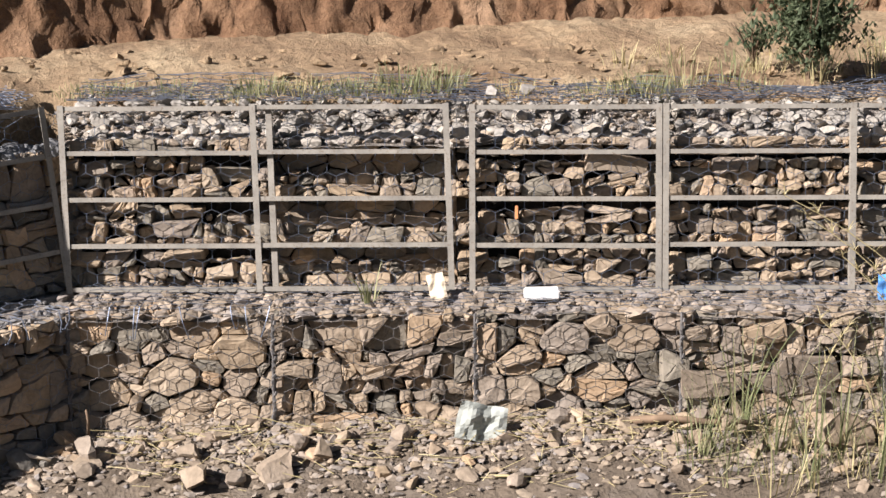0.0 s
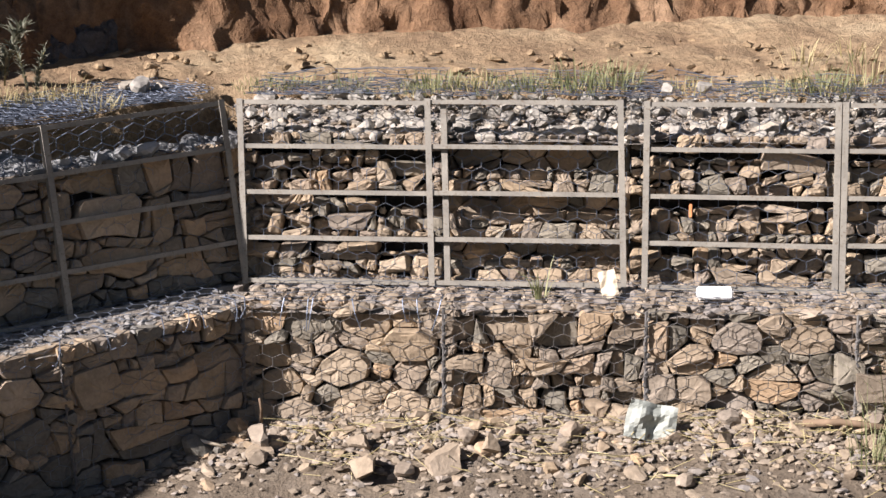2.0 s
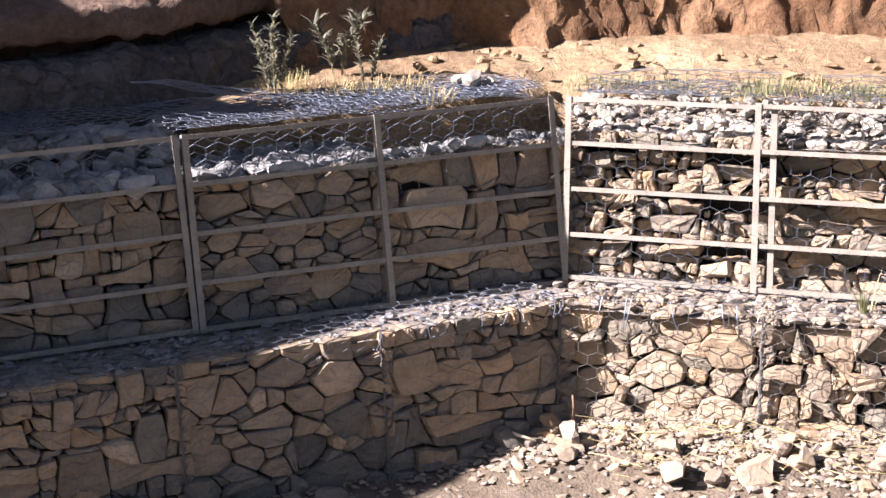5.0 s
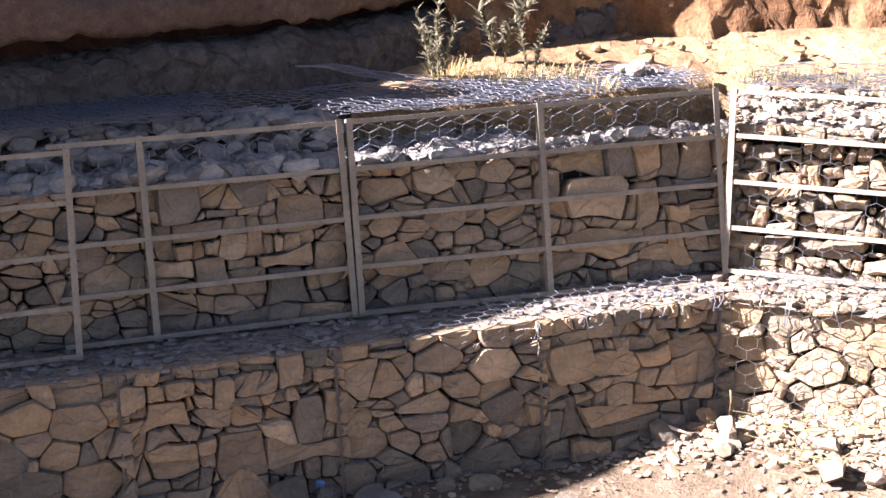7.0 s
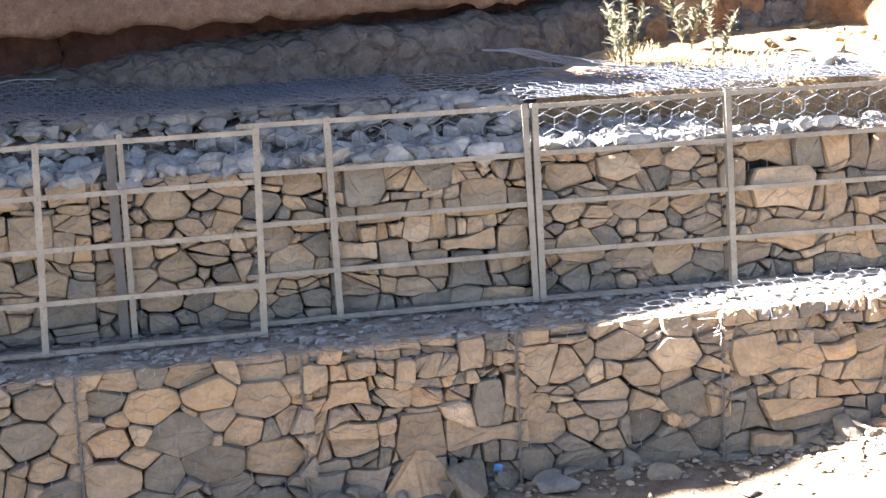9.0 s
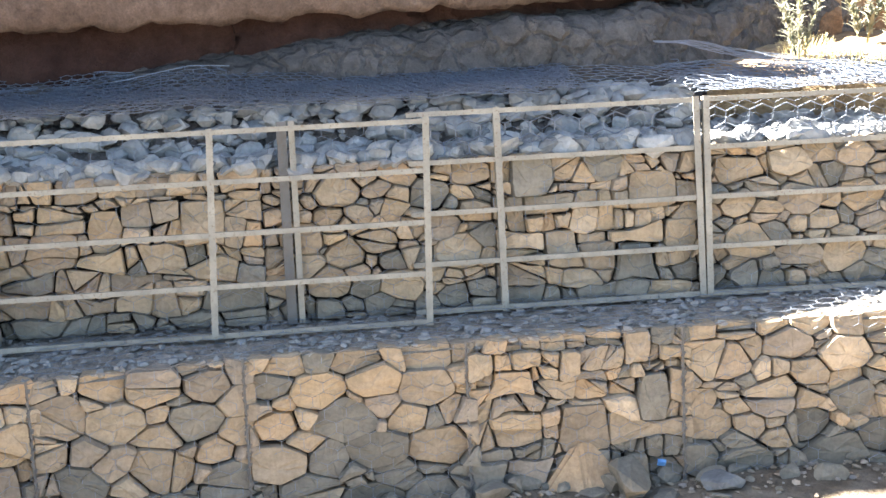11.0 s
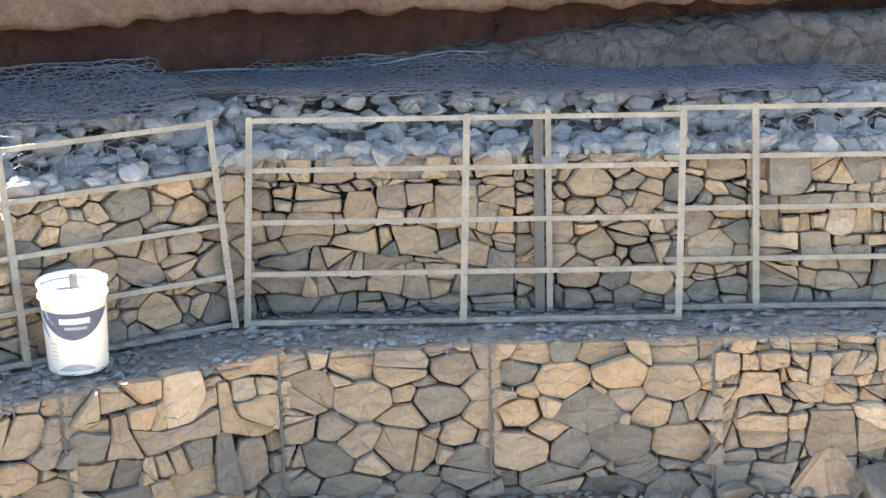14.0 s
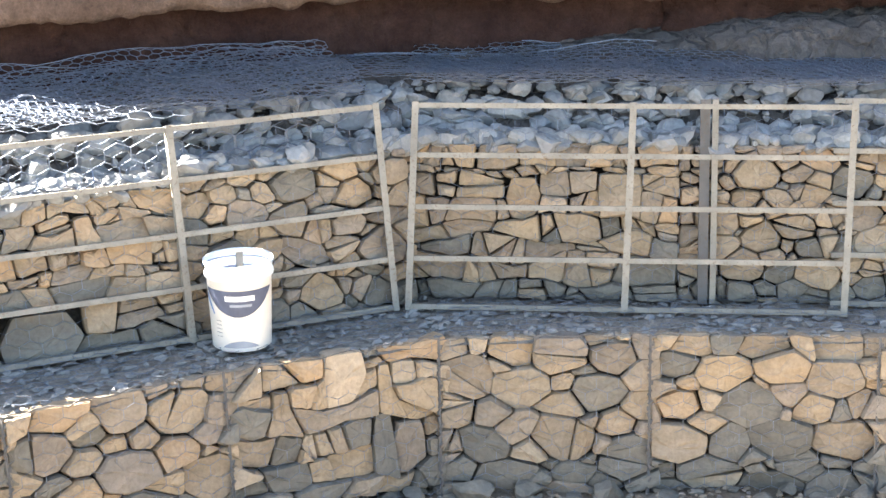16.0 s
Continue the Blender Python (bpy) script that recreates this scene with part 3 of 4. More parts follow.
# ---- lower tier of gabions ----
rng = random.Random(11)
for i in range(len(LOWER) - 1):
    a, b = Vector((*LOWER[i], LEDGE)), Vector((*LOWER[i + 1], LEDGE))
    w = (b - a).length
    m = frame_matrix(a, b - a, 7.0)
    g = empty_thing("gabion", m, "wire gabion of the lower tier packed with tan rubble", "gabion", "lower tier gabions")
    laid = courses(w + 0.05, -0.86, -0.005, THICK, rng, 1.1) if i in (1, 3, 6, 8, 10, 12) else cells(w + 0.05, -0.86, -0.005, HUGE if b.x < -1.5 else MID, rng)
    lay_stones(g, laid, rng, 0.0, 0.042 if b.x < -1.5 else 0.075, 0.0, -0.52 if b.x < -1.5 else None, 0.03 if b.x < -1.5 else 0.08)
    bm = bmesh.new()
    # added dark box behind the face, so open joints read as deep shade
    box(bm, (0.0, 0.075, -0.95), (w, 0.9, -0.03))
    part("gap_backing", bm, GAP_SHADE, g)
    vs, fs = hex_net(w, -0.86, 0.0, lambda x, z: (x, -0.022 + 0.006 * noise.noise(Vector((x * 5, z * 5, i))) - (0.012 if b.x > -1.5 else 0.0), z), 0.0022 if b.x > -1.5 else 0.0014)
    tagged(from_data("wire_mesh", vs, fs, JOINT if b.x > -1.5 else WIRE, g), "hexagonal galvanised wire mesh")
    segs = [((0, -0.024, -0.86), (0, -0.024, 0.0))]
    segs += [((0.008 * math.sin(k), -0.03, -0.86 + 0.03 * k), (0.012 * math.cos(k * 2.1), -0.026, -0.84 + 0.03 * k)) for k in range(28)]
    vs, fs = tubes(segs, 0.009 if b.x > -1.5 else 0.006, 5)
    rim = [(w * k / 14, -0.022 + 0.01 * math.sin(k * 3.7 + i), 0.012 * math.sin(k * 2.3 + i)) for k in range(15)]
    join_into(vs, fs, tubes(list(zip(rim, rim[1:])), 0.003, 4), (0, 0, 0))
    tagged(from_data("selvedge_wire", vs, fs, JOINT, g), "laced wire edge joint")
    # lid: stones, dust and netting of the ledge
    vs, fs = [], []
    n, k = 18, 12
    for r in range(k):
        for c in range(n):
            y = 0.005 + 0.85 * r / (k - 1)
            x = -0.4 * y + (w + 0.8 * y) * c / (n - 1)
            vs.append((x, y, -0.02 + 0.123 * y + 0.014 * noise.noise(Vector((x * 9, y * 9, i * 3))) - (0.02 if r == 0 else 0)))
    for r in range(k - 1):
        for c in range(n - 1):
            q = r * n + c
            fs.append((q, q + 1, q + n + 1, q + n))
    tagged(from_data("lid_fill", vs, fs, DUST, g, True), "dusty stone fill of the ledge")
    vs, fs = [], []
    for _ in range(280):
        sz = rng.choice((0.015, 0.02, 0.03, 0.045, 0.06) if b.x < -1.5 else (0.03, 0.045, 0.06, 0.08, 0.1))
        y0 = rng.uniform(0.0, 0.6)
        x0 = rng.uniform(-0.3 * y0, w + 0.3 * y0)
        join_into(vs, fs, rock(rng, sz, 0.6, 1 if sz > 0.04 else 1), (x0, y0, -0.012 + 0.123 * y0))
    # chips are coloured by light: warm on the sunny ledge, grey on the shaded one
    tagged(from_data("lid_gravel", vs, fs, RUBBLE if b.x > -1.5 else GRIT, g), "stone chips on the ledge", "", "", "stuff")
    vs, fs = hex_net(w, 0.0, 0.5, lambda x, z: (x, z - 0.01, 0.022 + 0.123 * z + 0.014 * noise.noise(Vector((x * 4, z * 6, i * 2)))), 0.0018)
    tagged(from_data("lid_mesh", vs, fs, WIRE, g), "slack wire mesh lid")

# ---- upper tier of gabions ----
INSET = 0.055
UPPER_BAYS = [(CORNER, RIGHT_A, 1.05, "A"), (CORNER + RIGHT_A * 1.05, RIGHT_A, 0.97, "V")]
UPPER_BAYS += [(CORNER + RIGHT_A * k, RIGHT_A, 1.0, "A") for k in (2.02, 3.02, 4.02)]
UPPER_BAYS += [(CORNER - RIGHT_B * s, RIGHT_B, w, "B") for s, w in ((1, 1.15), (2, 1), (3, 1), (4.1, 1.1), (5.42, 1.32))]
UPPER_BAYS += [(END_E - RIGHT_E * k, RIGHT_E, 1.0 if k > 1 else 1.12, "E") for k in (1, 2, 3, 4)]
rng = random.Random(5)
for i, (o, right, w, side) in enumerate(UPPER_BAYS):
    m = frame_matrix(o, right, BATTER)
    sunny = side in "AV"
    text = "wire gabion of the upper tier, " + ("packed with small sunlit rubble" if sunny else "tan rubble, top not yet filled")
    g = empty_thing("gabion", m, text, "gabion", "upper tier gabions")
    face = 0.77 if sunny else 0.69 if i > 10 else 0.74
    # how high the loose fill has been brought at the back: least beside the corner
    full = 0.92 if sunny else (0.68, 0.79, 0.93, 0.94, 0.94)[i - 5] if side == "B" else (0.93, 0.88, 0.88, 0.88)[i - 10]
    if side == "V":
        for z0, z1 in ((0.005, 0.13), (0.24, 0.38), (0.48, 0.60)):
            lay_stones(g, courses(w, z0, z1, FLAT, rng, 1.25), rng, INSET + 0.05, 0.03, jumble=0.13)
        lay_stones(g, cells(w, 0.005, 0.75, MID, rng), rng, INSET + 0.2, 0.03)
    else:
        if sunny:
            # slumped in each compartment, which leaves an uneven gap under every rail
            for z0 in (0.005, 0.24, 0.48):
                for k in range(3):
                    out = 0.1 if i == 0 and k == 0 else 0.0
                    lay_stones(g, courses(w / 3 + out, z0, z0 + rng.choice((0.16, 0.185, 0.2, 0.225)), FLAT, rng, 1.25), rng, INSET + 0.03, 0.07, w * k / 3 - out, jumble=0.14)
            lay_stones(g, courses(w, 0.70, 0.79, FLAT, rng), rng, INSET + 0.03, 0.06)
        else:
            laid = courses(w, 0.005, face, THICK[:4], rng, 1.1) if i in (5, 7, 9, 11) else cells(w, 0.005, face, BIG, rng)
            lay_stones(g, laid, rng, INSET, 0.03, 0.0, 0.12)
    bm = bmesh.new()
    # added dark box: paints the shade seen in gaps and under the rails
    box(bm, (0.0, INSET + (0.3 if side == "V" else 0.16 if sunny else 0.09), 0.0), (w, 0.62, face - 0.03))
    part("gap_backing", bm, GAP_SHADE, g)
    vs, fs = hex_net(w, 0.0, 0.95, lambda x, z: (x, 0.034 + 0.008 * noise.noise(Vector((x * 4, z * 4, i))), z), 0.0018 if sunny else 0.0014)
    tagged(from_data("wire_mesh", vs, fs, WIRE, g), "hexagonal galvanised wire mesh")
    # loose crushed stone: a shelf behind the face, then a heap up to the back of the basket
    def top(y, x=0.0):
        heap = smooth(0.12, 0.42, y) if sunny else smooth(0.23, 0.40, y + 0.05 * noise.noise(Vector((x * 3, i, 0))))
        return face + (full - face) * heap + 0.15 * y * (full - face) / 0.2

    for k in range(285 if not sunny else 150):
        if not sunny and k < 60:
            y = rng.uniform(0.05, 0.17)
        elif not sunny and k < 110:
            y = rng.uniform(0.3, 0.42)
        elif not sunny and k < 165:
            y = rng.uniform(0.16, 0.3)
        else:
            y = rng.uniform(0.1 if sunny else 0.08, 0.5 if sunny else 0.75)
        sz = rng.choice((0.04, 0.05, 0.06, 0.08, 0.1) if sunny else (0.05, 0.065, 0.08, 0.1, 0.12, 0.15))
        x = rng.uniform(0.03 - 0.25 * y, w - 0.03 + 0.25 * y)
        vs, fs = rock(rng, sz, 0.8, 2)
        # sunlit or shaded copy of the same loose stone
        ob = from_data("loose_stone", vs, fs, SUNLIT_PALE_STONE if sunny else SHADED_LOOSE, g)
        ob.location = (x, y, top(y, x) + rng.uniform(-0.02, 0.02))
    vs, fs = [], []
    for r in range(16):
        for c in range(14):
            y = 0.06 + 0.75 * r / 15
            x = -0.35 * y + (w + 0.7 * y) * c / 13
            vs.append((x, y, top(y, x) - 0.03 + 0.02 * noise.noise(Vector((x * 7, y * 7, i)))))
    for r in range(15):
        for c in range(13):
            q = r * 14 + c
            fs.append((q, q + 1, q + 15, q + 14))
    # shaded baskets get a darker fill colour in place of the void's shade
    tagged(from_data("top_fill", vs, fs, DUST if sunny else CLAY_AND_VOID, g, True), "crushed stone fill")
    vs, fs = [], []
    for _ in range(260 if not sunny else 480):
        y = rng.uniform(0.08, 0.7)
        x = rng.uniform(-0.25 * y, w + 0.25 * y)
        join_into(vs, fs, rock(rng, rng.choice((0.03, 0.045, 0.06)), 0.7, 1), (x, y, top(y, x) - 0.01))
    # warm chips for sunlit baskets, greyer ones to colour in shade
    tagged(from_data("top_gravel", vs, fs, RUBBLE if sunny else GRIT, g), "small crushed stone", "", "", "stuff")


# ---- steel frames that keep the faces flat while the baskets are filled ----
def steel_frame(m, label, spots, h=FACE_H, reach=0.0, lean=0.0, drop=0.0):
    """lean: how far the top is racked along the wall; drop: how far the foot of its far end sags."""
    t = empty_thing("formwork_frame", m, label, "steel frame", "formwork frames")
    leg, th = 0.031, 0.005
    x_lo, x_hi = spots[0] - reach, spots[-1]

    def rack(bm):
        for v in bm.verts:
            up = v.co.z / h
            v.co.z += drop * (1 - up) * (v.co.x - x_lo) / (x_hi - x_lo)
            v.co.x += lean * up
        return bm

    for k, x in enumerate(spots):
        bm = bmesh.new()
        x0, x1 = (x - leg / 2, x + leg / 2) if 0 < k < len(spots) - 1 else ((x, x + leg) if k == 0 else (x - leg, x))
        box(bm, (x0, -0.012 - th, -0.004), (x1, -0.012, h + 0.004))
        xe = x1 - th if k == len(spots) - 1 else x0
        box(bm, (xe, -0.012, 0), (xe + th, 0.022, h))
        part("post", rack(bm), STEEL, t)
    for k in range(5):
        z = h * k / 4
        bm = bmesh.new()
        z0 = max(0.0, z - leg * 0.45) if k < 4 else h - leg * 0.8
        box(bm, (x_lo + 0.008, -0.0105, z0), (x_hi - 0.008, -0.0105 + th, z0 + leg * 0.75))
        box(bm, (x_lo + 0.008, -0.0105 + th, z0 + leg * 0.75 - th), (x_hi - 0.008, 0.025, z0 + leg * 0.75))
        part("rail", rack(bm), STEEL, t)
    return t


F_SUN, F_SHADE = "dusty welded steel angle frame bolted over sunlit stones", "weathered welded steel angle frame over shaded tan stones"
FRONT = Vector((0.0, -0.03, 0.012))
steel_frame(frame_matrix(CORNER, RIGHT_A, BATTER), F_SUN, (-0.002, 1.10), lean=-0.03)
steel_frame(frame_matrix(CORNER + FRONT, RIGHT_A, BATTER), "steel angle frame lapped over its neighbour", (0.99, 2.01), lean=-0.03)
steel_frame(frame_matrix(CORNER, RIGHT_A, BATTER), F_SUN, (2.085, 3.075), drop=-0.01)
steel_frame(frame_matrix(CORNER, RIGHT_A, BATTER), F_SUN, (3.08, 4.055, 5.05))
steel_frame(frame_matrix(CORNER, RIGHT_B, BATTER), F_SHADE, (-1.985, -0.975, 0.02), lean=0.015, drop=-0.03)
steel_frame(frame_matrix(CORNER, RIGHT_B, BATTER), "steel angle frame half hidden behind its neighbour", (-2.99, -1.99), FACE_H, 0.42)
steel_frame(frame_matrix(END_D, RIGHT_B, BATTER), F_SHADE, (-0.005, 1.01, 2.02), lean=0.03)
steel_frame(frame_matrix(END_E, RIGHT_E, BATTER), "steel angle frame beside a white bucket", (-2.0, -1.0, -0.01))
steel_frame(frame_matrix(END_E, RIGHT_E, BATTER), F_SHADE, (-4.02, -3.0, -2.03))
for at, wide, mat, text in ((4.010, 0.045, JOINT, "upright dark steel angle stake behind a frame"), (3.955, 0.028, STEEL, "upright pale steel bar beside a dark stake")):
    stake = empty_thing("steel_stake", frame_matrix(CORNER - RIGHT_B * at, RIGHT_B, BATTER), text, "stake")
    bm = bmesh.new()
    box(bm, (0, 0.0, 0), (wide, 0.005, 0.95))
    box(bm, (0, 0.005, 0), (0.005, 0.04, 0.95))
    part("angle_bar", bm, mat, stake)


# ---- bucket on the ledge ----
def bucket(at, turn):
    t = empty_thing("bucket", Matrix.Translation(at) @ pose(0, 0, 0, 0, 0, turn), "open white plastic bucket with a dark printed label on the ledge", "bucket")
    H, r0, r1 = 0.395, 0.130, 0.146

    def revolve(profile, seg=40):
        bm = bmesh.new()
        rings = [[bm.verts.new((r * math.cos(2 * math.pi * k / seg), r * math.sin(2 * math.pi * k / seg), z)) for k in range(seg)] for r, z in profile]
        for a, b in zip(rings, rings[1:]):
            for k in range(seg):
                bm.faces.new((a[k], a[(k + 1) % seg], b[(k + 1) % seg], b[k]))
        return bm

    bm = revolve([(0.0, 0.004), (r0 - 0.008, 0.0), (r0, 0.006), (r1 - 0.004, H - 0.07), (r1 + 0.006, H - 0.068), (r1 + 0.006, H - 0.052), (r1, H - 0.05), (r1 + 0.003, H - 0.012), (r1 + 0.008, H - 0.010), (r1 + 0.008, H), (r1 - 0.004, H), (r1 - 0.006, H - 0.06), (r0 - 0.004, 0.01), (0.0, 0.009)])
    body = part("body", bm, WHITE, t, "", True)

    bm = revolve([(0.0, H - 0.075), (r1 - 0.008, H - 0.075), (r1 - 0.008, H - 0.08), (0.0, H - 0.08)], 32)
    part("slurry", bm, GREYPRINT, t, "grey slurry in the bucket")

    def decal(name, a0, a1, lower, upper, material, seg=18, lift=0.0012):
        bm = bmesh.new()
        rows = []
        for k in range(seg + 1):
            w = a0 + (a1 - a0) * k / seg
            u = 2 * k / seg - 1
            lo, hi = lower(u), upper(u)
            row = []
            for z in (lo, hi):
                r = r0 + (r1 - 0.004 - r0) * (z / (H - 0.07)) + lift
                row.append(bm.verts.new((r * math.sin(w), -r * math.cos(w), z)))
            rows.append(row)
        for a, b in zip(rows, rows[1:]):
            bm.faces.new((a[0], b[0], b[1], a[1]))
        part(name, bm, material, body)

    decal("label", -1.25, 1.2, lambda u: 0.165 + 0.11 * u * u, lambda u: 0.285, SLATE)
    decal("label_bar", -0.45, 0.5, lambda u: 0.238, lambda u: 0.262, BLOCK, 10, 0.002)
    decal("label_bar", -0.3, 0.4, lambda u: 0.212, lambda u: 0.224, GREYPRINT, 10, 0.002)
    decal("label_edge", -1.25, -0.9, lambda u: 0.2 - 0.035 * u, lambda u: 0.222 - 0.045 * u, BLUE, 8, 0.0022)
    decal("foot_print", -0.62, 0.62, lambda u: 0.022, lambda u: 0.055 - 0.03 * u * u, GREYPRINT)
    for k in range(5):
        decal("scale_mark", -0.85, -0.62, lambda u, k=k: 0.07 + 0.018 * k, lambda u, k=k: 0.073 + 0.018 * k, GREYPRINT, 3)
    bm = bmesh.new()
    pts = [Vector(((r1 + 0.012) * math.cos(w), 0.03 * math.sin(w) + 0.02, H - 0.04 + 0.035 * math.sin(w))) for w in [math.pi * k / 16 for k in range(17)]]
    vs, fs = pipe(pts, 0.003)
    ob = from_data("bail_handle", vs, fs, WIRE, t, True)
    bm = bmesh.new()
    box(bm, (-0.01, -0.015, 0.2), (0.022, 0.015, H + 0.03), None, 0.004)
    part("stirring_stick", bm, JOINT, t, "dark stick standing in the bucket")
    return t


bucket((-6.15, 4.30, LEDGE + 0.01), 50)


# ---- slack mesh lids lying open on the upper tier ----
def lid(name, label, foot, right, width, depth, height, tall=0.1, cell=0.115, taper=0.0):
    def place(x, z):
        p = foot + right * x
        if taper:
            z = 0.3 + (z - 0.3) * min(1.0, 0.12 + x / taper)
        q = p + Vector((-right.y, right.x, 0)) * z
        return (q.x, q.y, height(x, z))

    vs, fs = hex_net(width, 0.0, depth, place, 0.0024, cell, None, 0, tall)
    segs = [(place(x0, depth), place(x0 + 0.1, depth)) for x0 in [0.1 * k for k in range(int(width * 10))]]
    t = new(name)
    t.location = foot
    tagged(t, label, "wire mesh", "open mesh lids")
    tagged(from_data("netting", [tuple(Vector(v) - foot) for v in vs], fs, WIRE, t), "", "", "", "stuff")
    vs, fs = tubes(segs, 0.0026, 4)
    from_data("edge_wire", [tuple(Vector(v) - foot) for v in vs], fs, WIRE, t)
    return t


TOP = LEDGE + FACE_H * math.cos(radians(BATTER))
LEAN = FACE_H * math.sin(radians(BATTER))
IN_A, IN_B, IN_E = Vector((0.012, 1, 0)), Vector((-0.643, 0.766, 0)), Vector((-0.933, 0.36, 0))


def bumps(x, z, k, a):
    return a * noise.noise(Vector((x * 2.2, z * 2.6, k))) + a * 0.5 * noise.noise(Vector((x * 6, z * 6, k)))


lid("mesh_lid", "galvanised hexagonal mesh lid lying open on sunlit stones", CORNER + IN_A * (LEAN + 0.02), RIGHT_A, 2.2, 0.62, lambda x, z: TOP + 0.03 + bumps(x, z, 1, 0.04))
lid("mesh_lid", "galvanised hexagonal mesh lid lying open on sunlit stones", CORNER + RIGHT_A * 2.25 + IN_A * (LEAN + 0.02), RIGHT_A, 2.6, 0.58, lambda x, z: TOP + 0.03 + bumps(x, z, 2, 0.05))
lid("mesh_lid", "wire mesh lid with a loose curled corner", CORNER - RIGHT_B * 2.0 + IN_B * (LEAN + 0.02), RIGHT_B, 1.95, 0.5, lambda x, z: TOP + 0.035 + bumps(x, z, 3, 0.04) + 0.03 * z)
lid("mesh_lid", "wire mesh lid with a long rolled back edge", CORNER - RIGHT_B * 2.1 + IN_B * (LEAN + 0.12), RIGHT_B, 1.35, 0.45, lambda x, z: TOP + 0.05 + bumps(x, z, 4, 0.03) + 0.15 * max(0.0, 1 - x / 0.9), 0.085, 0.1, 0.9)
lid("mesh_lid", "shaded wire mesh lid bent up at one end", CORNER - RIGHT_B * 5.3 + IN_B * (LEAN + 0.1), RIGHT_B, 1.1, 0.55, lambda x, z: TOP + 0.04 + bumps(x, z, 5, 0.02) + (z / 0.55) * (0.02 + 0.09 * math.exp(-((x - 0.95) / 0.4) ** 2)), 0.07, 0.08)
lid("mesh_lid", "shaded wire mesh lid slumped on loose stones", CORNER - RIGHT_B * 4.2 + IN_B * (LEAN + 0.1), RIGHT_B, 1.5, 0.6, lambda x, z: TOP + 0.035 + bumps(x, z, 6, 0.025) + 0.06 * z * (1 - x / 2), 0.07, 0.08)
lid("mesh_lid", "large wire mesh lid humped over loose stones", END_E - RIGHT_E * 3.0 + IN_E * (LEAN + 0.03), RIGHT_E, 2.95, 0.72, lambda x, z: TOP + 0.03 + bumps(x, z, 7, 0.05) + 0.17 * z * (0.5 + 0.5 * math.sin(min(1.57, x * 0.6))), 0.09, 0.1)
lid("mesh_lid", "second layer of slack wire mesh", END_E - RIGHT_E * 2.9 + IN_E * (LEAN + 0.2), RIGHT_E, 2.5, 0.55, lambda x, z: TOP + 0.03 + bumps(x, z, 8, 0.06) + 0.14 * (z + 0.17) * (0.5 + 0.5 * math.sin(min(1.57, x * 0.6))), 0.09, 0.1)
lid("mesh_lid", "second layer of shaded slack mesh", CORNER - RIGHT_B * 5.3 + IN_B * (LEAN + 0.25), RIGHT_B, 2.6, 0.5, lambda x, z: TOP + 0.035 + bumps(x, z, 9, 0.03) + 0.06 * z, 0.065, 0.075)
lid("mesh_lid", "third layer of shaded slack mesh", CORNER - RIGHT_B * 5.35 + IN_B * (LEAN + 0.15), RIGHT_B, 2.9, 0.6, lambda x, z: TOP + 0.04 + bumps(x, z, 11, 0.025) + 0.05 * z, 0.06, 0.07)
lid("mesh_lid", "crumpled inner layer of the humped mesh lid", END_E - RIGHT_E * 2.95 + IN_E * (LEAN + 0.12), RIGHT_E, 2.95, 0.6, lambda x, z: TOP + 0.03 + bumps(x, z, 12, 0.06) + 0.13 * (z + 0.1) * (0.5 + 0.5 * math.sin(min(1.57, x * 0.6))), 0.075, 0.085)
lid("mesh_lid", "slack mesh folded over loose stones", CORNER - RIGHT_B * 3.6 + IN_B * (LEAN + 0.2), RIGHT_B, 1.7, 0.55, lambda x, z: TOP + 0.035 + bumps(x, z, 10, 0.03) + 0.05 * z, 0.065, 0.075)
lid("mesh_lid", "fine double layer of slack mesh over the corner", CORNER - RIGHT_B * 2.05 + IN_B * (LEAN + 0.1), RIGHT_B, 2.0, 0.5, lambda x, z: TOP + 0.03 + bumps(x, z, 13, 0.025) + 0.03 * z, 0.06, 0.07)
lid("mesh_lid", "slack mesh doubled back at the corner", CORNER - RIGHT_B * 1.7 + IN_B * (LEAN + 0.03), RIGHT_B, 1.65, 0.4, lambda x, z: TOP + 0.025 + bumps(x, z, 14, 0.03) + 0.04 * z, 0.075, 0.085)
lid("mesh_lid", "fine double layer of sunlit mesh", CORNER + IN_A * (LEAN + 0.05), RIGHT_A, 2.3, 0.4, lambda x, z: TOP + 0.02 + bumps(x, z, 15, 0.02), 0.06, 0.07)
lid("mesh_lid", "fine double layer of sunlit mesh", CORNER + RIGHT_A * 2.3 + IN_A * (LEAN + 0.05), RIGHT_A, 2.5, 0.35, lambda x, z: TOP + 0.015 + bumps(x, z, 16, 0.03), 0.06, 0.07)
for k, (z, c) in enumerate(((0.055, 0.06), (0.05, 0.065), (0.06, 0.055))):
    lid("mesh_lid", "dense crumpled mesh bundled on the shaded fill", CORNER - RIGHT_B * 5.42 + IN_B * (LEAN + 0.22 + 0.04 * k), RIGHT_B, 2.9, 0.5, lambda x, z, k=k: TOP + 0.03 + 0.012 * k + bumps(x, z, 20 + k, 0.03) + (0.04 + 0.015 * k + 0.08 * math.exp(-((x - 1.15) / 0.55) ** 2)) * z, z, c)
    lid("mesh_lid", "dense crumpled mesh bundled over the bend", END_E - RIGHT_E * 3.0 + IN_E * (LEAN + 0.14 + 0.05 * k), RIGHT_E, 3.05, 0.58, lambda x, z, k=k: TOP + 0.03 + 0.012 * k + bumps(x, z, 30 + k, 0.05) + (0.15 + 0.03 * k) * z * (0.5 + 0.5 * math.sin(min(1.57, x * 0.6))), z, c)
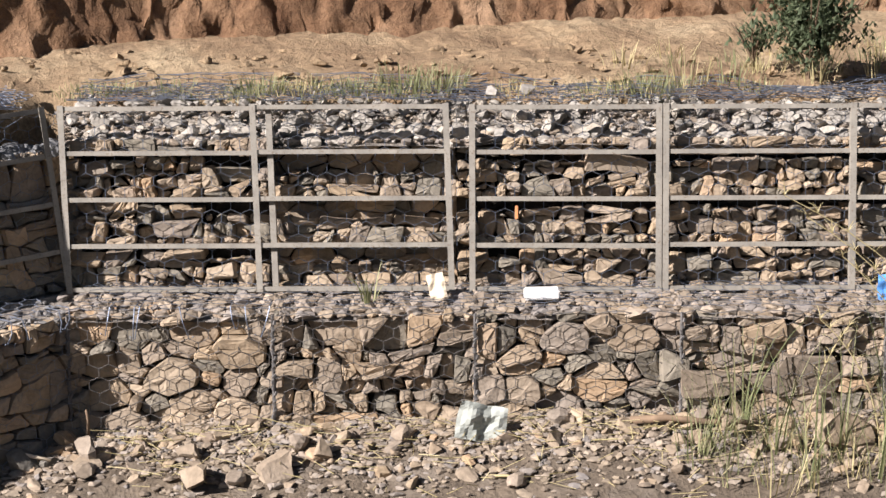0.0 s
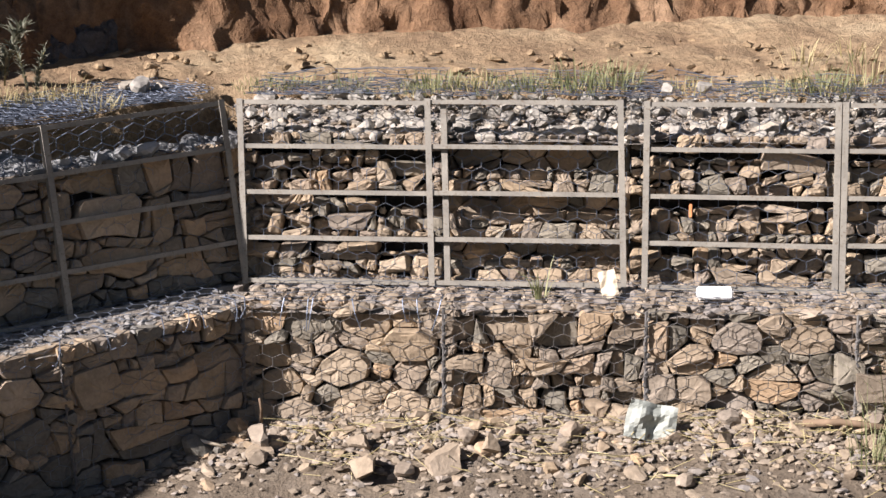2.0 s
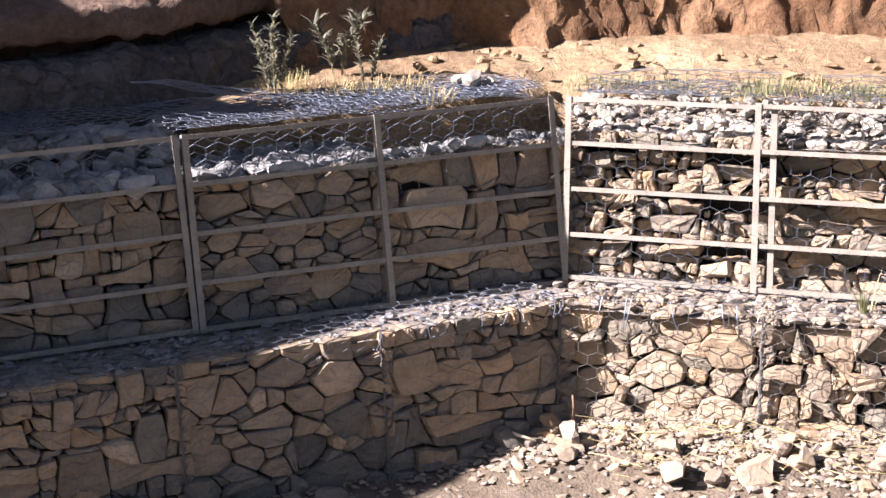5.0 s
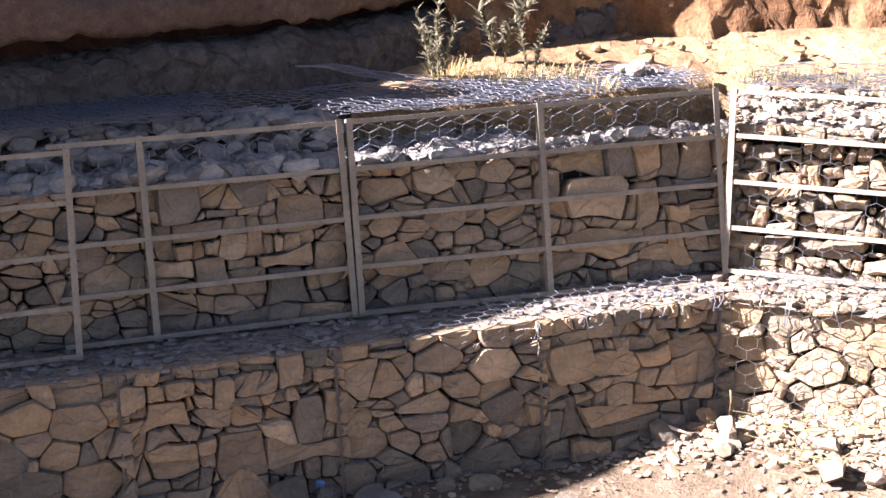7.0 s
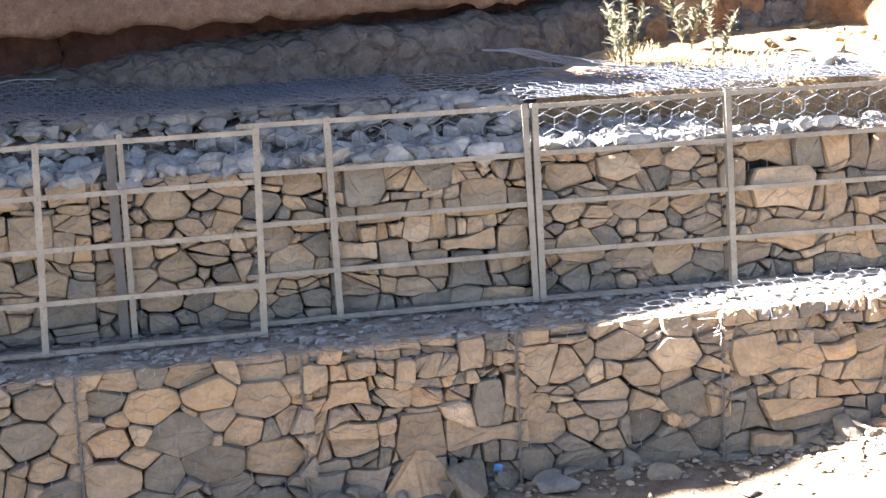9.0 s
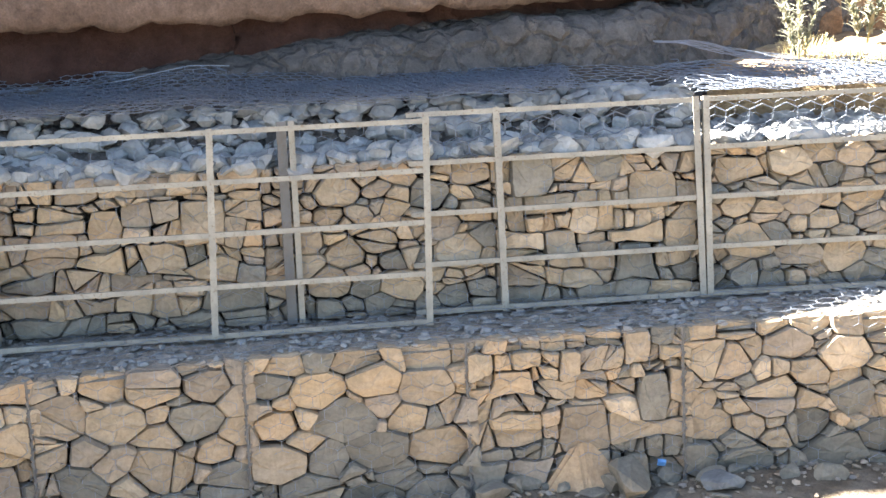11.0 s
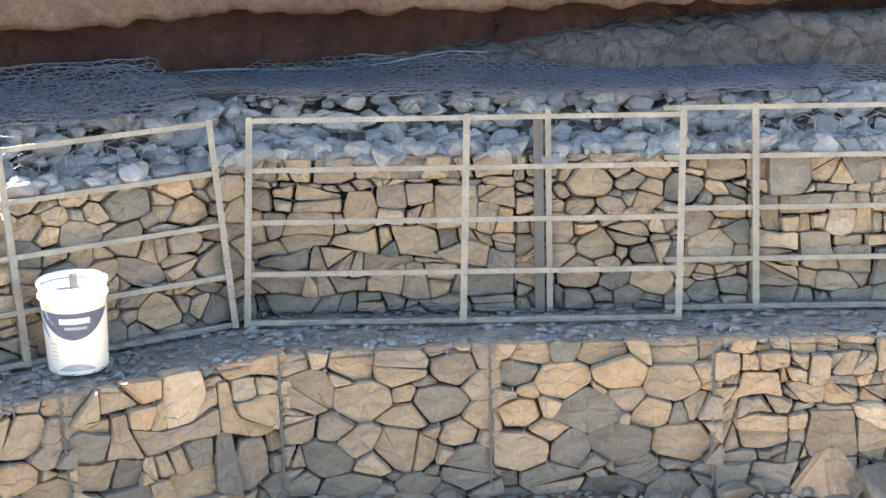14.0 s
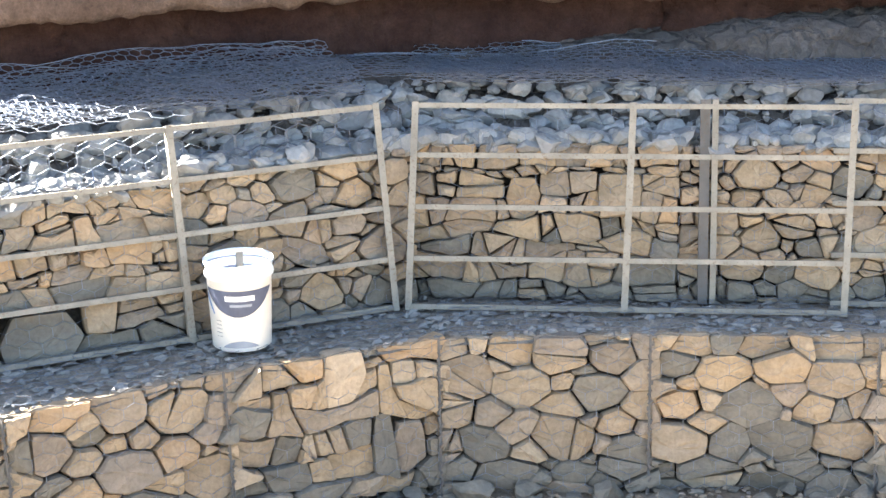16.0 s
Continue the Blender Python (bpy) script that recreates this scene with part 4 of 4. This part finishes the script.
lid("mesh_lid", "flat slack mesh across the bend", CORNER - RIGHT_B * 5.9 + IN_B * (LEAN + 0.3), RIGHT_B, 1.0, 0.4, lambda x, z: TOP + 0.05 + bumps(x, z, 40, 0.02) + 0.04 * z, 0.055, 0.06)
lid("mesh_lid", "second flat layer of mesh across the bend", CORNER - RIGHT_B * 5.8 + IN_B * (LEAN + 0.24), RIGHT_B, 0.9, 0.42, lambda x, z: TOP + 0.045 + bumps(x, z, 41, 0.03) + 0.05 * z, 0.05, 0.065)
for k in range(3):
    lid("mesh_lid", "crumpled layer of mesh folded on the corner", CORNER - RIGHT_B * (2.0 - 0.06 * k) + IN_B * (LEAN + 0.03 + 0.05 * k), RIGHT_B, 1.95, 0.36, lambda x, z, k=k: TOP + 0.012 + 0.008 * k + bumps(x, z, 50 + k, 0.022) + 0.02 * z, 0.05 + 0.007 * (k % 3), 0.06 + 0.006 * (k % 2))
# sagging front netting across the unfilled top bay of the bend
for k, (o, right, s0, w) in enumerate(((CORNER, RIGHT_B, -1.95, 1.9), (CORNER, RIGHT_B, -3.4, 1.3), (END_E, RIGHT_E, -2.6, 2.5))):
    m = frame_matrix(o + right * s0, right, BATTER)
    t = empty_thing("front_netting", m, "coarse hexagonal netting sagging over the unfilled basket top", "wire mesh")
    vs, fs = hex_net(w, 0.70, 0.95, lambda x, z: (x, 0.03 + 0.10 * math.sin(max(0, min(1, (z - 0.7) / 0.25)) * 3.1) * (0.6 + 0.4 * noise.noise(Vector((x * 2, 0, k)))), z), 0.0036, 0.12, None, 0, 0.105)
    tagged(from_data("netting", vs, fs, WIRE, t), "", "", "", "stuff")


# cut wire ends that curl over the edge of the ledge
rng = random.Random(31)
for i in (8, 9):
    a, b = Vector((*LOWER[i], LEDGE)), Vector((*LOWER[i + 1], LEDGE))
    n = Vector(((b - a).y, -(b - a).x, 0)).normalized()
    for _ in range(7):
        p = a.lerp(b, rng.random()) + n * 0.02
        s = (b - a).normalized() * rng.uniform(-0.05, 0.05)
        h = rng.uniform(0.05, 0.13)
        pts = [p - n * 0.12 + Vector((0, 0, 0.03)), p + Vector((0, 0, 0.045)), p + n * 0.03 + s * 0.4 + Vector((0, 0, 0.01 - h * 0.3)), p + n * 0.02 + s + Vector((0, 0, -h)), p + n * 0.04 + s * 1.6 + Vector((0, 0, -h * 0.8))]
        vs, fs = pipe([q - p for q in pts], 0.003, 5)
        ob = from_data("wire_end", vs, fs, WIRE)
        ob.location = p
        tagged(ob, "loose galvanised wire end curling over the ledge", "wire", "loose wire ends")


# ---- loose stones and litter ----
rng = random.Random(23)


def ground_at(x, y):
    q = Vector((x, y, 0))
    return ground_height(x, y) + 0.035 * noise.noise(q * 1.9) + 0.02 * noise.noise(q * 6) + 0.008 * noise.noise(q * 17)


def loose_rock(x, y, size, label, flat=0.7, material=STONE, z=None, sub=2):
    vs, fs = rock(rng, size, flat, sub)
    lo = min(v[2] for v in vs)
    ob = from_data("fallen_stone", vs, fs, material)
    base = ground_at(x, y) if z is None else z
    ob.location = (x, y, base - lo - size * 0.12)
    ob.rotation_euler = (0, 0, rng.random() * 6)
    return tagged(ob, label, "stone", "fallen stones")


for _ in range(230):
    x = rng.uniform(-2.3, 2.6)
    y = 8.22 - abs(rng.gauss(0, 0.26)) - 0.02
    loose_rock(x, y, rng.choice((0.05, 0.06, 0.07, 0.08, 0.1, 0.13)), "angular tan stone fallen at the sunlit wall foot", 0.65)
for x, y, sz in ((-1.2, 7.70, 0.19), (-0.83, 7.80, 0.2), (-0.6, 7.93, 0.15), (1.95, 8.0, 0.3), (2.3, 8.02, 0.26), (-1.75, 7.95, 0.16), (-1.5, 7.85, 0.13)):
    loose_rock(x, y, sz, "pale block lying on the dusty ground", 0.8)
line = [Vector((*p, 0)) for p in LOWER[2:10]]
for p in resample(line, 95):
    d = p - Vector((-1.5, 4.0, 0))
    q = p - d.normalized() * abs(rng.gauss(0.02, 0.14)) - d.normalized() * 0.04
    loose_rock(q.x + rng.uniform(-0.05, 0.05), q.y, rng.choice((0.05, 0.07, 0.09, 0.12, 0.17)), "grey angular stone lying along the shaded wall foot", 0.6, SHADED_SILT_STONE)
bm = bmesh.new()
foot_ring = [bm.verts.new(v) for v in ((-0.24, -0.09, 0), (0.0, -0.13, 0), (0.25, -0.07, 0), (0.22, 0.1, 0), (-0.2, 0.1, 0))]
tops = [bm.verts.new(v) for v in ((-0.03, -0.005, 0.26), (0.05, 0.02, 0.24))]
bm.faces.new(foot_ring[::-1])
for q in ((0, 1, 5), (1, 6, 5), (1, 2, 6), (2, 3, 6), (3, 4, 5, 6), (4, 0, 5)):
    bm.faces.new([(foot_ring + tops)[k] for k in q])
bmesh.ops.bevel(bm, geom=bm.edges[:], offset=0.018, segments=2, affect="EDGES")
ob = new("fallen_stone", mesh_from("fallen_stone", bm, STONE))
ob.matrix_world = Matrix.Translation((-3.72, 6.60, ground_at(-3.72, 6.60) - 0.03)) @ pose(0, 0, 0, 0, 0, 40)
tagged(ob, "pointed tan stone leaning at the wall foot", "stone", "fallen stones")
loose_rock(-3.48, 6.62, 0.24, "big grey angular stone on the ground", 0.7, SHADED_SILT_STONE)
loose_rock(-3.15, 6.88, 0.2, "big grey angular stone on the ground", 0.6, SHADED_LOOSE)
for x, y, sz in ((-2.50, 8.93, 0.12), (-2.42, 8.98, 0.10), (-2.58, 8.99, 0.11), (0.25, 9.0, 0.09), (0.45, 9.02, 0.08)):
    loose_rock(x, y, sz, "pale stone lying on the earth bench", 0.8, SUNLIT_PALE_STONE, 1.66)
for _ in range(22):
    loose_rock(rng.uniform(-1.9, 2.9), 8.98 + rng.uniform(0, 0.2), rng.choice((0.03, 0.04, 0.06)), "pale stone lying on the earth bench", 0.8, SUNLIT_PALE_STONE, 1.65, 1)
# clods on the bench
for _ in range(220):
    x = rng.uniform(-3.0, 3.2)
    y = rng.uniform(9.2, 10.5)
    vs, fs = rock(rng, rng.choice((0.02, 0.03, 0.04, 0.05, 0.06, 0.09)), 0.7, 2)
    ob = from_data("earth_clod", vs, fs, EARTH)
    ob.location = (x, y, 1.69)
    tagged(ob, "dry clod of orange earth on the bench", "clod", "earth clods")

vs, fs = [], []
for _ in range(5000):
    x = rng.uniform(-2.5, 3.0)
    y = 8.27 - abs(rng.gauss(0, 0.3))
    join_into(vs, fs, rock(rng, rng.choice((0.025, 0.03, 0.04, 0.06)), 0.6, 1), (x, y, ground_at(x, y) + 0.006))
for p in resample(line, 900):
    d = (p - Vector((-1.5, 4.0, 0))).normalized()
    q = p - d * abs(rng.gauss(0.03, 0.25))
    join_into(vs, fs, rock(rng, rng.choice((0.02, 0.03, 0.04)), 0.6, 1), (q.x, q.y, ground_at(q.x, q.y) + 0.005))
tagged(from_data("gravel", vs, fs, RUBBLE), "spilled stone chips along the wall foot", "gravel", "", "stuff")


# ---- plants and dry litter ----
def blade(vs, fs, base, lean, length, width, curl, steps=4):
    """One grass blade: a bent, tapering strip folded along its rib."""
    side = Vector((-lean.y, lean.x, 0)).normalized() if lean.length > 1e-5 else Vector((1, 0, 0))
    k = len(vs)
    for i in range(steps + 1):
        f = i / steps
        p = base + Vector((0, 0, 1)) * length * (f - curl * 0.45 * f * f) + lean * length * (f * 0.35 + curl * f * f)
        w = width * (1 - f) ** 0.7 * 0.5 + 0.0004
        vs += [tuple(p - side * w), tuple(p + Vector((0, 0, w * 0.5))), tuple(p + side * w)]
    for i in range(steps):
        a = k + i * 3
        fs += [(a, a + 1, a + 4, a + 3), (a + 1, a + 2, a + 5, a + 4)]


def turned(angle, length=1.0):
    return Vector((math.cos(angle), math.sin(angle), 0)) * length


def tuft(x, y, z, count, height, material, label, spread=0.06, width=0.006):
    vs, fs = [], []
    for _ in range(count):
        a = rng.random() * 6.28
        r = spread * math.sqrt(rng.random())
        blade(vs, fs, Vector((r * math.cos(a), r * math.sin(a), 0)), turned(a + rng.uniform(-0.6, 0.6), rng.uniform(0.2, 0.9)), height * rng.uniform(0.45, 1.1), width * rng.uniform(0.6, 1.2), rng.uniform(0.1, 0.7))
    ob = from_data("grass_tuft", vs, fs, material)
    ob.location = (x, y, z)
    return tagged(ob, label, "grass", "grass tufts", "stuff")


for _ in range(40):
    x = rng.uniform(-2.0, 1.8)
    tuft(x, 9.02 + rng.uniform(0, 0.25), 1.65, 34, rng.uniform(0.04, 0.1), GRASS if rng.random() < 0.7 else DRY, "low sparse grass along the edge of the earth bench", 0.16, 0.005)
for x, y, h in ((-0.2, 9.15, 0.2), (0.0, 9.2, 0.2), (-0.95, 9.1, 0.15), (1.05, 9.05, 0.18), (-0.45, 9.1, 0.14)):
    tuft(x, y, 1.66, 90, h * 0.75, GRASS, "green grass clump on the earth bench", 0.16, 0.006)
for _ in range(16):
    tuft(rng.uniform(-3.6, -2.6), 8.55 + rng.uniform(-0.1, 0.3), 1.66, 40, rng.uniform(0.06, 0.13), DRY, "yellow dry grass at the foot of the weeds", 0.12, 0.005)
# foreground grass at the far end of the spoil
for _ in range(26):
    x = rng.uniform(1.0, 2.75)
    y = rng.uniform(7.55, 8.12)
    tuft(x, y, ground_at(x, y), 11, rng.uniform(0.15, 0.5), GRASS if rng.random() < 0.75 else DRY, "thin green grass growing in front of the wall", 0.1, 0.006)
for x, y, h in ((1.35, 7.95, 0.5), (1.6, 7.9, 0.6), (1.9, 7.85, 0.75), (2.2, 7.9, 0.8), (2.45, 7.9, 0.85), (1.45, 8.05, 0.7), (1.75, 7.7, 0.7), (2.05, 7.65, 0.85), (2.3, 7.7, 0.9), (2.55, 7.75, 0.95)):
    tuft(x, y, ground_at(x, y), 13, h * 1.15, GRASS, "tall thin grass with arching blades", 0.08, 0.009)
tuft(-0.38, 8.47, 0.70, 14, 0.22, GRASS, "small weed rooted in the ledge", 0.04, 0.012)


def arched_stem(points, label):
    vs, fs = pipe(points, 0.004, 5, 0.5)
    t = new("grass_stalk")
    t.location = points[0]
    tagged(t, label, "grass", "seeding grass stalks")
    from_data("stem", [tuple(Vector(v) - Vector(points[0])) for v in vs], fs, DRY, t)
    vs, fs = [], []
    for i in range(6, len(points)):
        p = Vector(points[i]) - Vector(points[0])
        for _ in range(5):
            a = rng.random() * 6.28
            blade(vs, fs, p, turned(a, 0.8), rng.uniform(0.04, 0.09), 0.005, 0.9, 3)
    tagged(from_data("seed_head", vs, fs, DRY, t), "", "", "", "stuff")


for x, y, dx, h, n in ((2.45, 7.8, -0.75, 1.25, 0), (2.35, 7.9, -0.45, 1.0, 1), (2.6, 7.85, -1.0, 1.35, 2), (2.1, 7.85, -0.3, 0.7, 3), (2.55, 7.95, -0.25, 1.1, 4), (1.75, 7.9, 0.2, 0.65, 5)):
    z = ground_at(x, y)
    arched_stem([(x + dx * f ** 1.8, y + 0.1 * f, z + h * (1.25 * f - 0.3 * f * f)) for f in [k / 11 for k in range(12)]], "dry seeding grass stalk arching over the ledge")


def weed(x, y, z, height, stems, label, leaf_size=0.04, material=PALE, bushy=1.0):
    t = new("weed")
    t.location = (x, y, z)
    tagged(t, label, "plant")
    for _ in range(stems):
        a = rng.random() * 6.28
        h = height * rng.uniform(0.6, 1.0)
        pts = [Vector((0.03 * math.cos(a), 0.03 * math.sin(a), 0)) + turned(a, 0.22 * h * f * f * bushy) + Vector((0, 0, h * f)) for f in [k / 7 for k in range(8)]]
        vs, fs = pipe(pts, 0.004, 5, 0.5)
        from_data("stem", vs, fs, STEM, t)
        vs, fs = [], []
        for p in pts[2:]:
            for _ in range(7):
                b = rng.random() * 6.28
                blade(vs, fs, p + Vector((0, 0, rng.uniform(-0.02, 0.02))), turned(b, rng.uniform(0.6, 1.2)), leaf_size * rng.uniform(0.7, 1.4), leaf_size * 0.38, rng.uniform(0.2, 0.9), 3)
        tagged(from_data("foliage", vs, fs, material, t), "", "", "", "stuff")


weed(-3.43, 8.42, 1.63, 0.43, 7, "pale leafy weed at the edge of the bench", 0.05)
weed(-3.05, 8.78, 1.64, 0.32, 3, "thin pale weed at the edge of the bench", 0.04)
weed(-3.30, 9.0, 1.66, 0.46, 3, "tall drooping weed in half shade", 0.08, PALE, 1.8)


def bush(x, y, z, r, label, count=1300):
    t = new("bush")
    t.location = (x, y, z)
    tagged(t, label, "bush")
    for _ in range(9):
        a = rng.random() * 6.28
        pts = [turned(a, r * 0.9 * f ** 1.3) + Vector((0, 0, r * 1.5 * f)) for f in [k / 6 for k in range(7)]]
        vs, fs = pipe(pts, 0.007, 5, 0.5)
        from_data("branch", vs, fs, WOOD, t)
    vs, fs = [], []
    for _ in range(count):
        d = Vector((rng.gauss(0, 1), rng.gauss(0, 1), rng.gauss(0, 1))).normalized()
        k = rng.uniform(0.4, 1.0) * (0.8 + 0.75 * noise.noise(d * 2.6))
        p = Vector((d.x * r * k, d.y * r * k, r * 0.95 + d.z * r * 0.95 * k))
        blade(vs, fs, p, turned(rng.random() * 6.28, 1.0), rng.uniform(0.03, 0.06), 0.022, rng.uniform(0.3, 1.0), 2)
    tagged(from_data("foliage", vs, fs, LEAF, t), "", "", "", "stuff")


bush(1.98, 9.35, 1.67, 0.31, "dark green leafy bush on the slope", 1900)
bush(1.72, 9.6, 1.7, 0.15, "small sparse green shrub on the slope", 160)
for _ in range(26):
    tuft(rng.uniform(1.0, 3.0), rng.uniform(9.0, 10.3), 1.68, 24, rng.uniform(0.08, 0.2), DRY if rng.random() < 0.6 else GRASS, "dry scrubby grass on the earth slope", 0.12, 0.006)

# straw litter over the spoil
vs, fs = [], []
for _ in range(430):
    x = rng.uniform(-1.6, 2.4)
    y = 8.2 - abs(rng.gauss(0, 0.28))
    z = ground_at(x, y) + rng.uniform(0.01, 0.05)
    a = rng.random() * 6.28
    l = rng.uniform(0.05, 0.2)
    join_into(vs, fs, tubes([((0, 0, 0), (l * math.cos(a), l * math.sin(a) * 0.6, rng.uniform(-0.02, 0.04)))], 0.0022, 3), (x, y, z))
tagged(from_data("straw_litter", vs, fs, DRY), "dry straw and stalks scattered on the rubble", "straw", "", "stuff")


def stick(points, r, label, material=WOOD):
    c = Vector(points[0])
    vs, fs = pipe([Vector(p) - c for p in points], r, 6, 0.5)
    ob = from_data("stick", vs, fs, material, None, True)
    ob.location = c
    return tagged(ob, label, "stick")


stick([(0.92, 8.1, 0.2), (1.1, 8.09, 0.215), (1.3, 8.07, 0.2), (1.5, 8.05, 0.205)], 0.022, "weathered branch lying at the wall foot")
stick([(-2.2, 8.0, 0.12), (-2.05, 7.95, 0.10), (-1.92, 7.93, 0.08)], 0.012, "thin pale stick in the shaded corner", CREAM)
stick([(-1.78, 8.15, 0.08), (-1.77, 8.14, 0.2), (-1.775, 8.13, 0.26)], 0.01, "short upright peg beside the wall", WOOD)
stick([(0.15, 7.82, 0.03), (0.3, 7.75, 0.06), (0.5, 7.68, 0.03)], 0.008, "dry grass stem on the ground", DRY)

# ---- rubbish ----
def crumpled(name, label, category, at, size, material, tilt, seed, thick=0.006):
    n = 13
    vs, fs = [], []
    for side in (0, 1):
        for i in range(n):
            for j in range(n):
                x, z = (i / (n - 1) - 0.5) * size[0], (j / (n - 1)) * size[1]
                x *= 1 + 0.14 * noise.noise(Vector((z * 8, seed, 0)))
                y = 0.05 * noise.noise(Vector((x * 9, z * 9, seed))) + 0.02 * noise.noise(Vector((x * 26, z * 26, seed)))
                vs.append((x, y + side * thick, z + 0.03 * noise.noise(Vector((x * 9, seed, 4)))))
    for i in range(n - 1):
        for j in range(n - 1):
            a = i * n + j
            fs += [(a, a + n, a + n + 1, a + 1), (a + n * n, a + n * n + 1, a + n * n + n + 1, a + n * n + n)]
    rim = [i * n for i in range(n)] + [(n - 1) * n + j for j in range(1, n)] + [i * n + n - 1 for i in range(n - 2, -1, -1)] + [j for j in range(n - 2, 0, -1)]
    for a, b in zip(rim, rim[1:] + rim[:1]):
        fs.append((a, b, b + n * n, a + n * n))
    ob = from_data(name, vs, fs, material)
    ob.matrix_world = Matrix.Translation(at) @ pose(0, 0, 0, *tilt)
    return tagged(ob, label, category)


crumpled("sack", "crumpled pale woven sack lying against the wall foot", "sack", (0.17, 8.01, 0.125), (0.25, 0.19), SACK, (-30, 14, 6), 3)
crumpled("paper_bag", "torn cream paper bag on the ledge", "paper", (-0.02, 8.50, 0.70), (0.085, 0.14), CREAM, (-20, -8, 10), 8)
bm = bmesh.new()
box(bm, (-0.09, -0.035, 0), (0.09, 0.035, 0.055), None, 0.008)
ob = new("foam_block", mesh_from("foam_block", bm, BLOCK))
ob.matrix_world = Matrix.Translation((0.50, 8.50, 0.705)) @ pose(0, 0, 0, 0, 0, 3)
tagged(ob, "white foam block lying on the ledge", "block")
crumpled("plastic_bag", "blue plastic scrap on the ledge", "plastic", (2.27, 8.48, 0.70), (0.12, 0.13), BLUE, (-15, 0, 0), 5)
crumpled("plastic_bag", "small blue plastic scrap among stones", "plastic", (-3.42, 6.80, 0.05), (0.035, 0.035), BLUE, (-15, 0, 40), 6)
bm = bmesh.new()
box(bm, (-0.009, -0.02, 0), (0.009, 0.02, 0.07), None, 0.004)
ob = new("brick_piece", mesh_from("brick_piece", bm, ORANGE))
ob.matrix_world = frame_matrix(CORNER + RIGHT_A * 2.33, RIGHT_A, BATTER) @ Matrix.Translation((0, 0.012, 0.37))
tagged(ob, "small orange brick piece wedged by a rail", "brick")
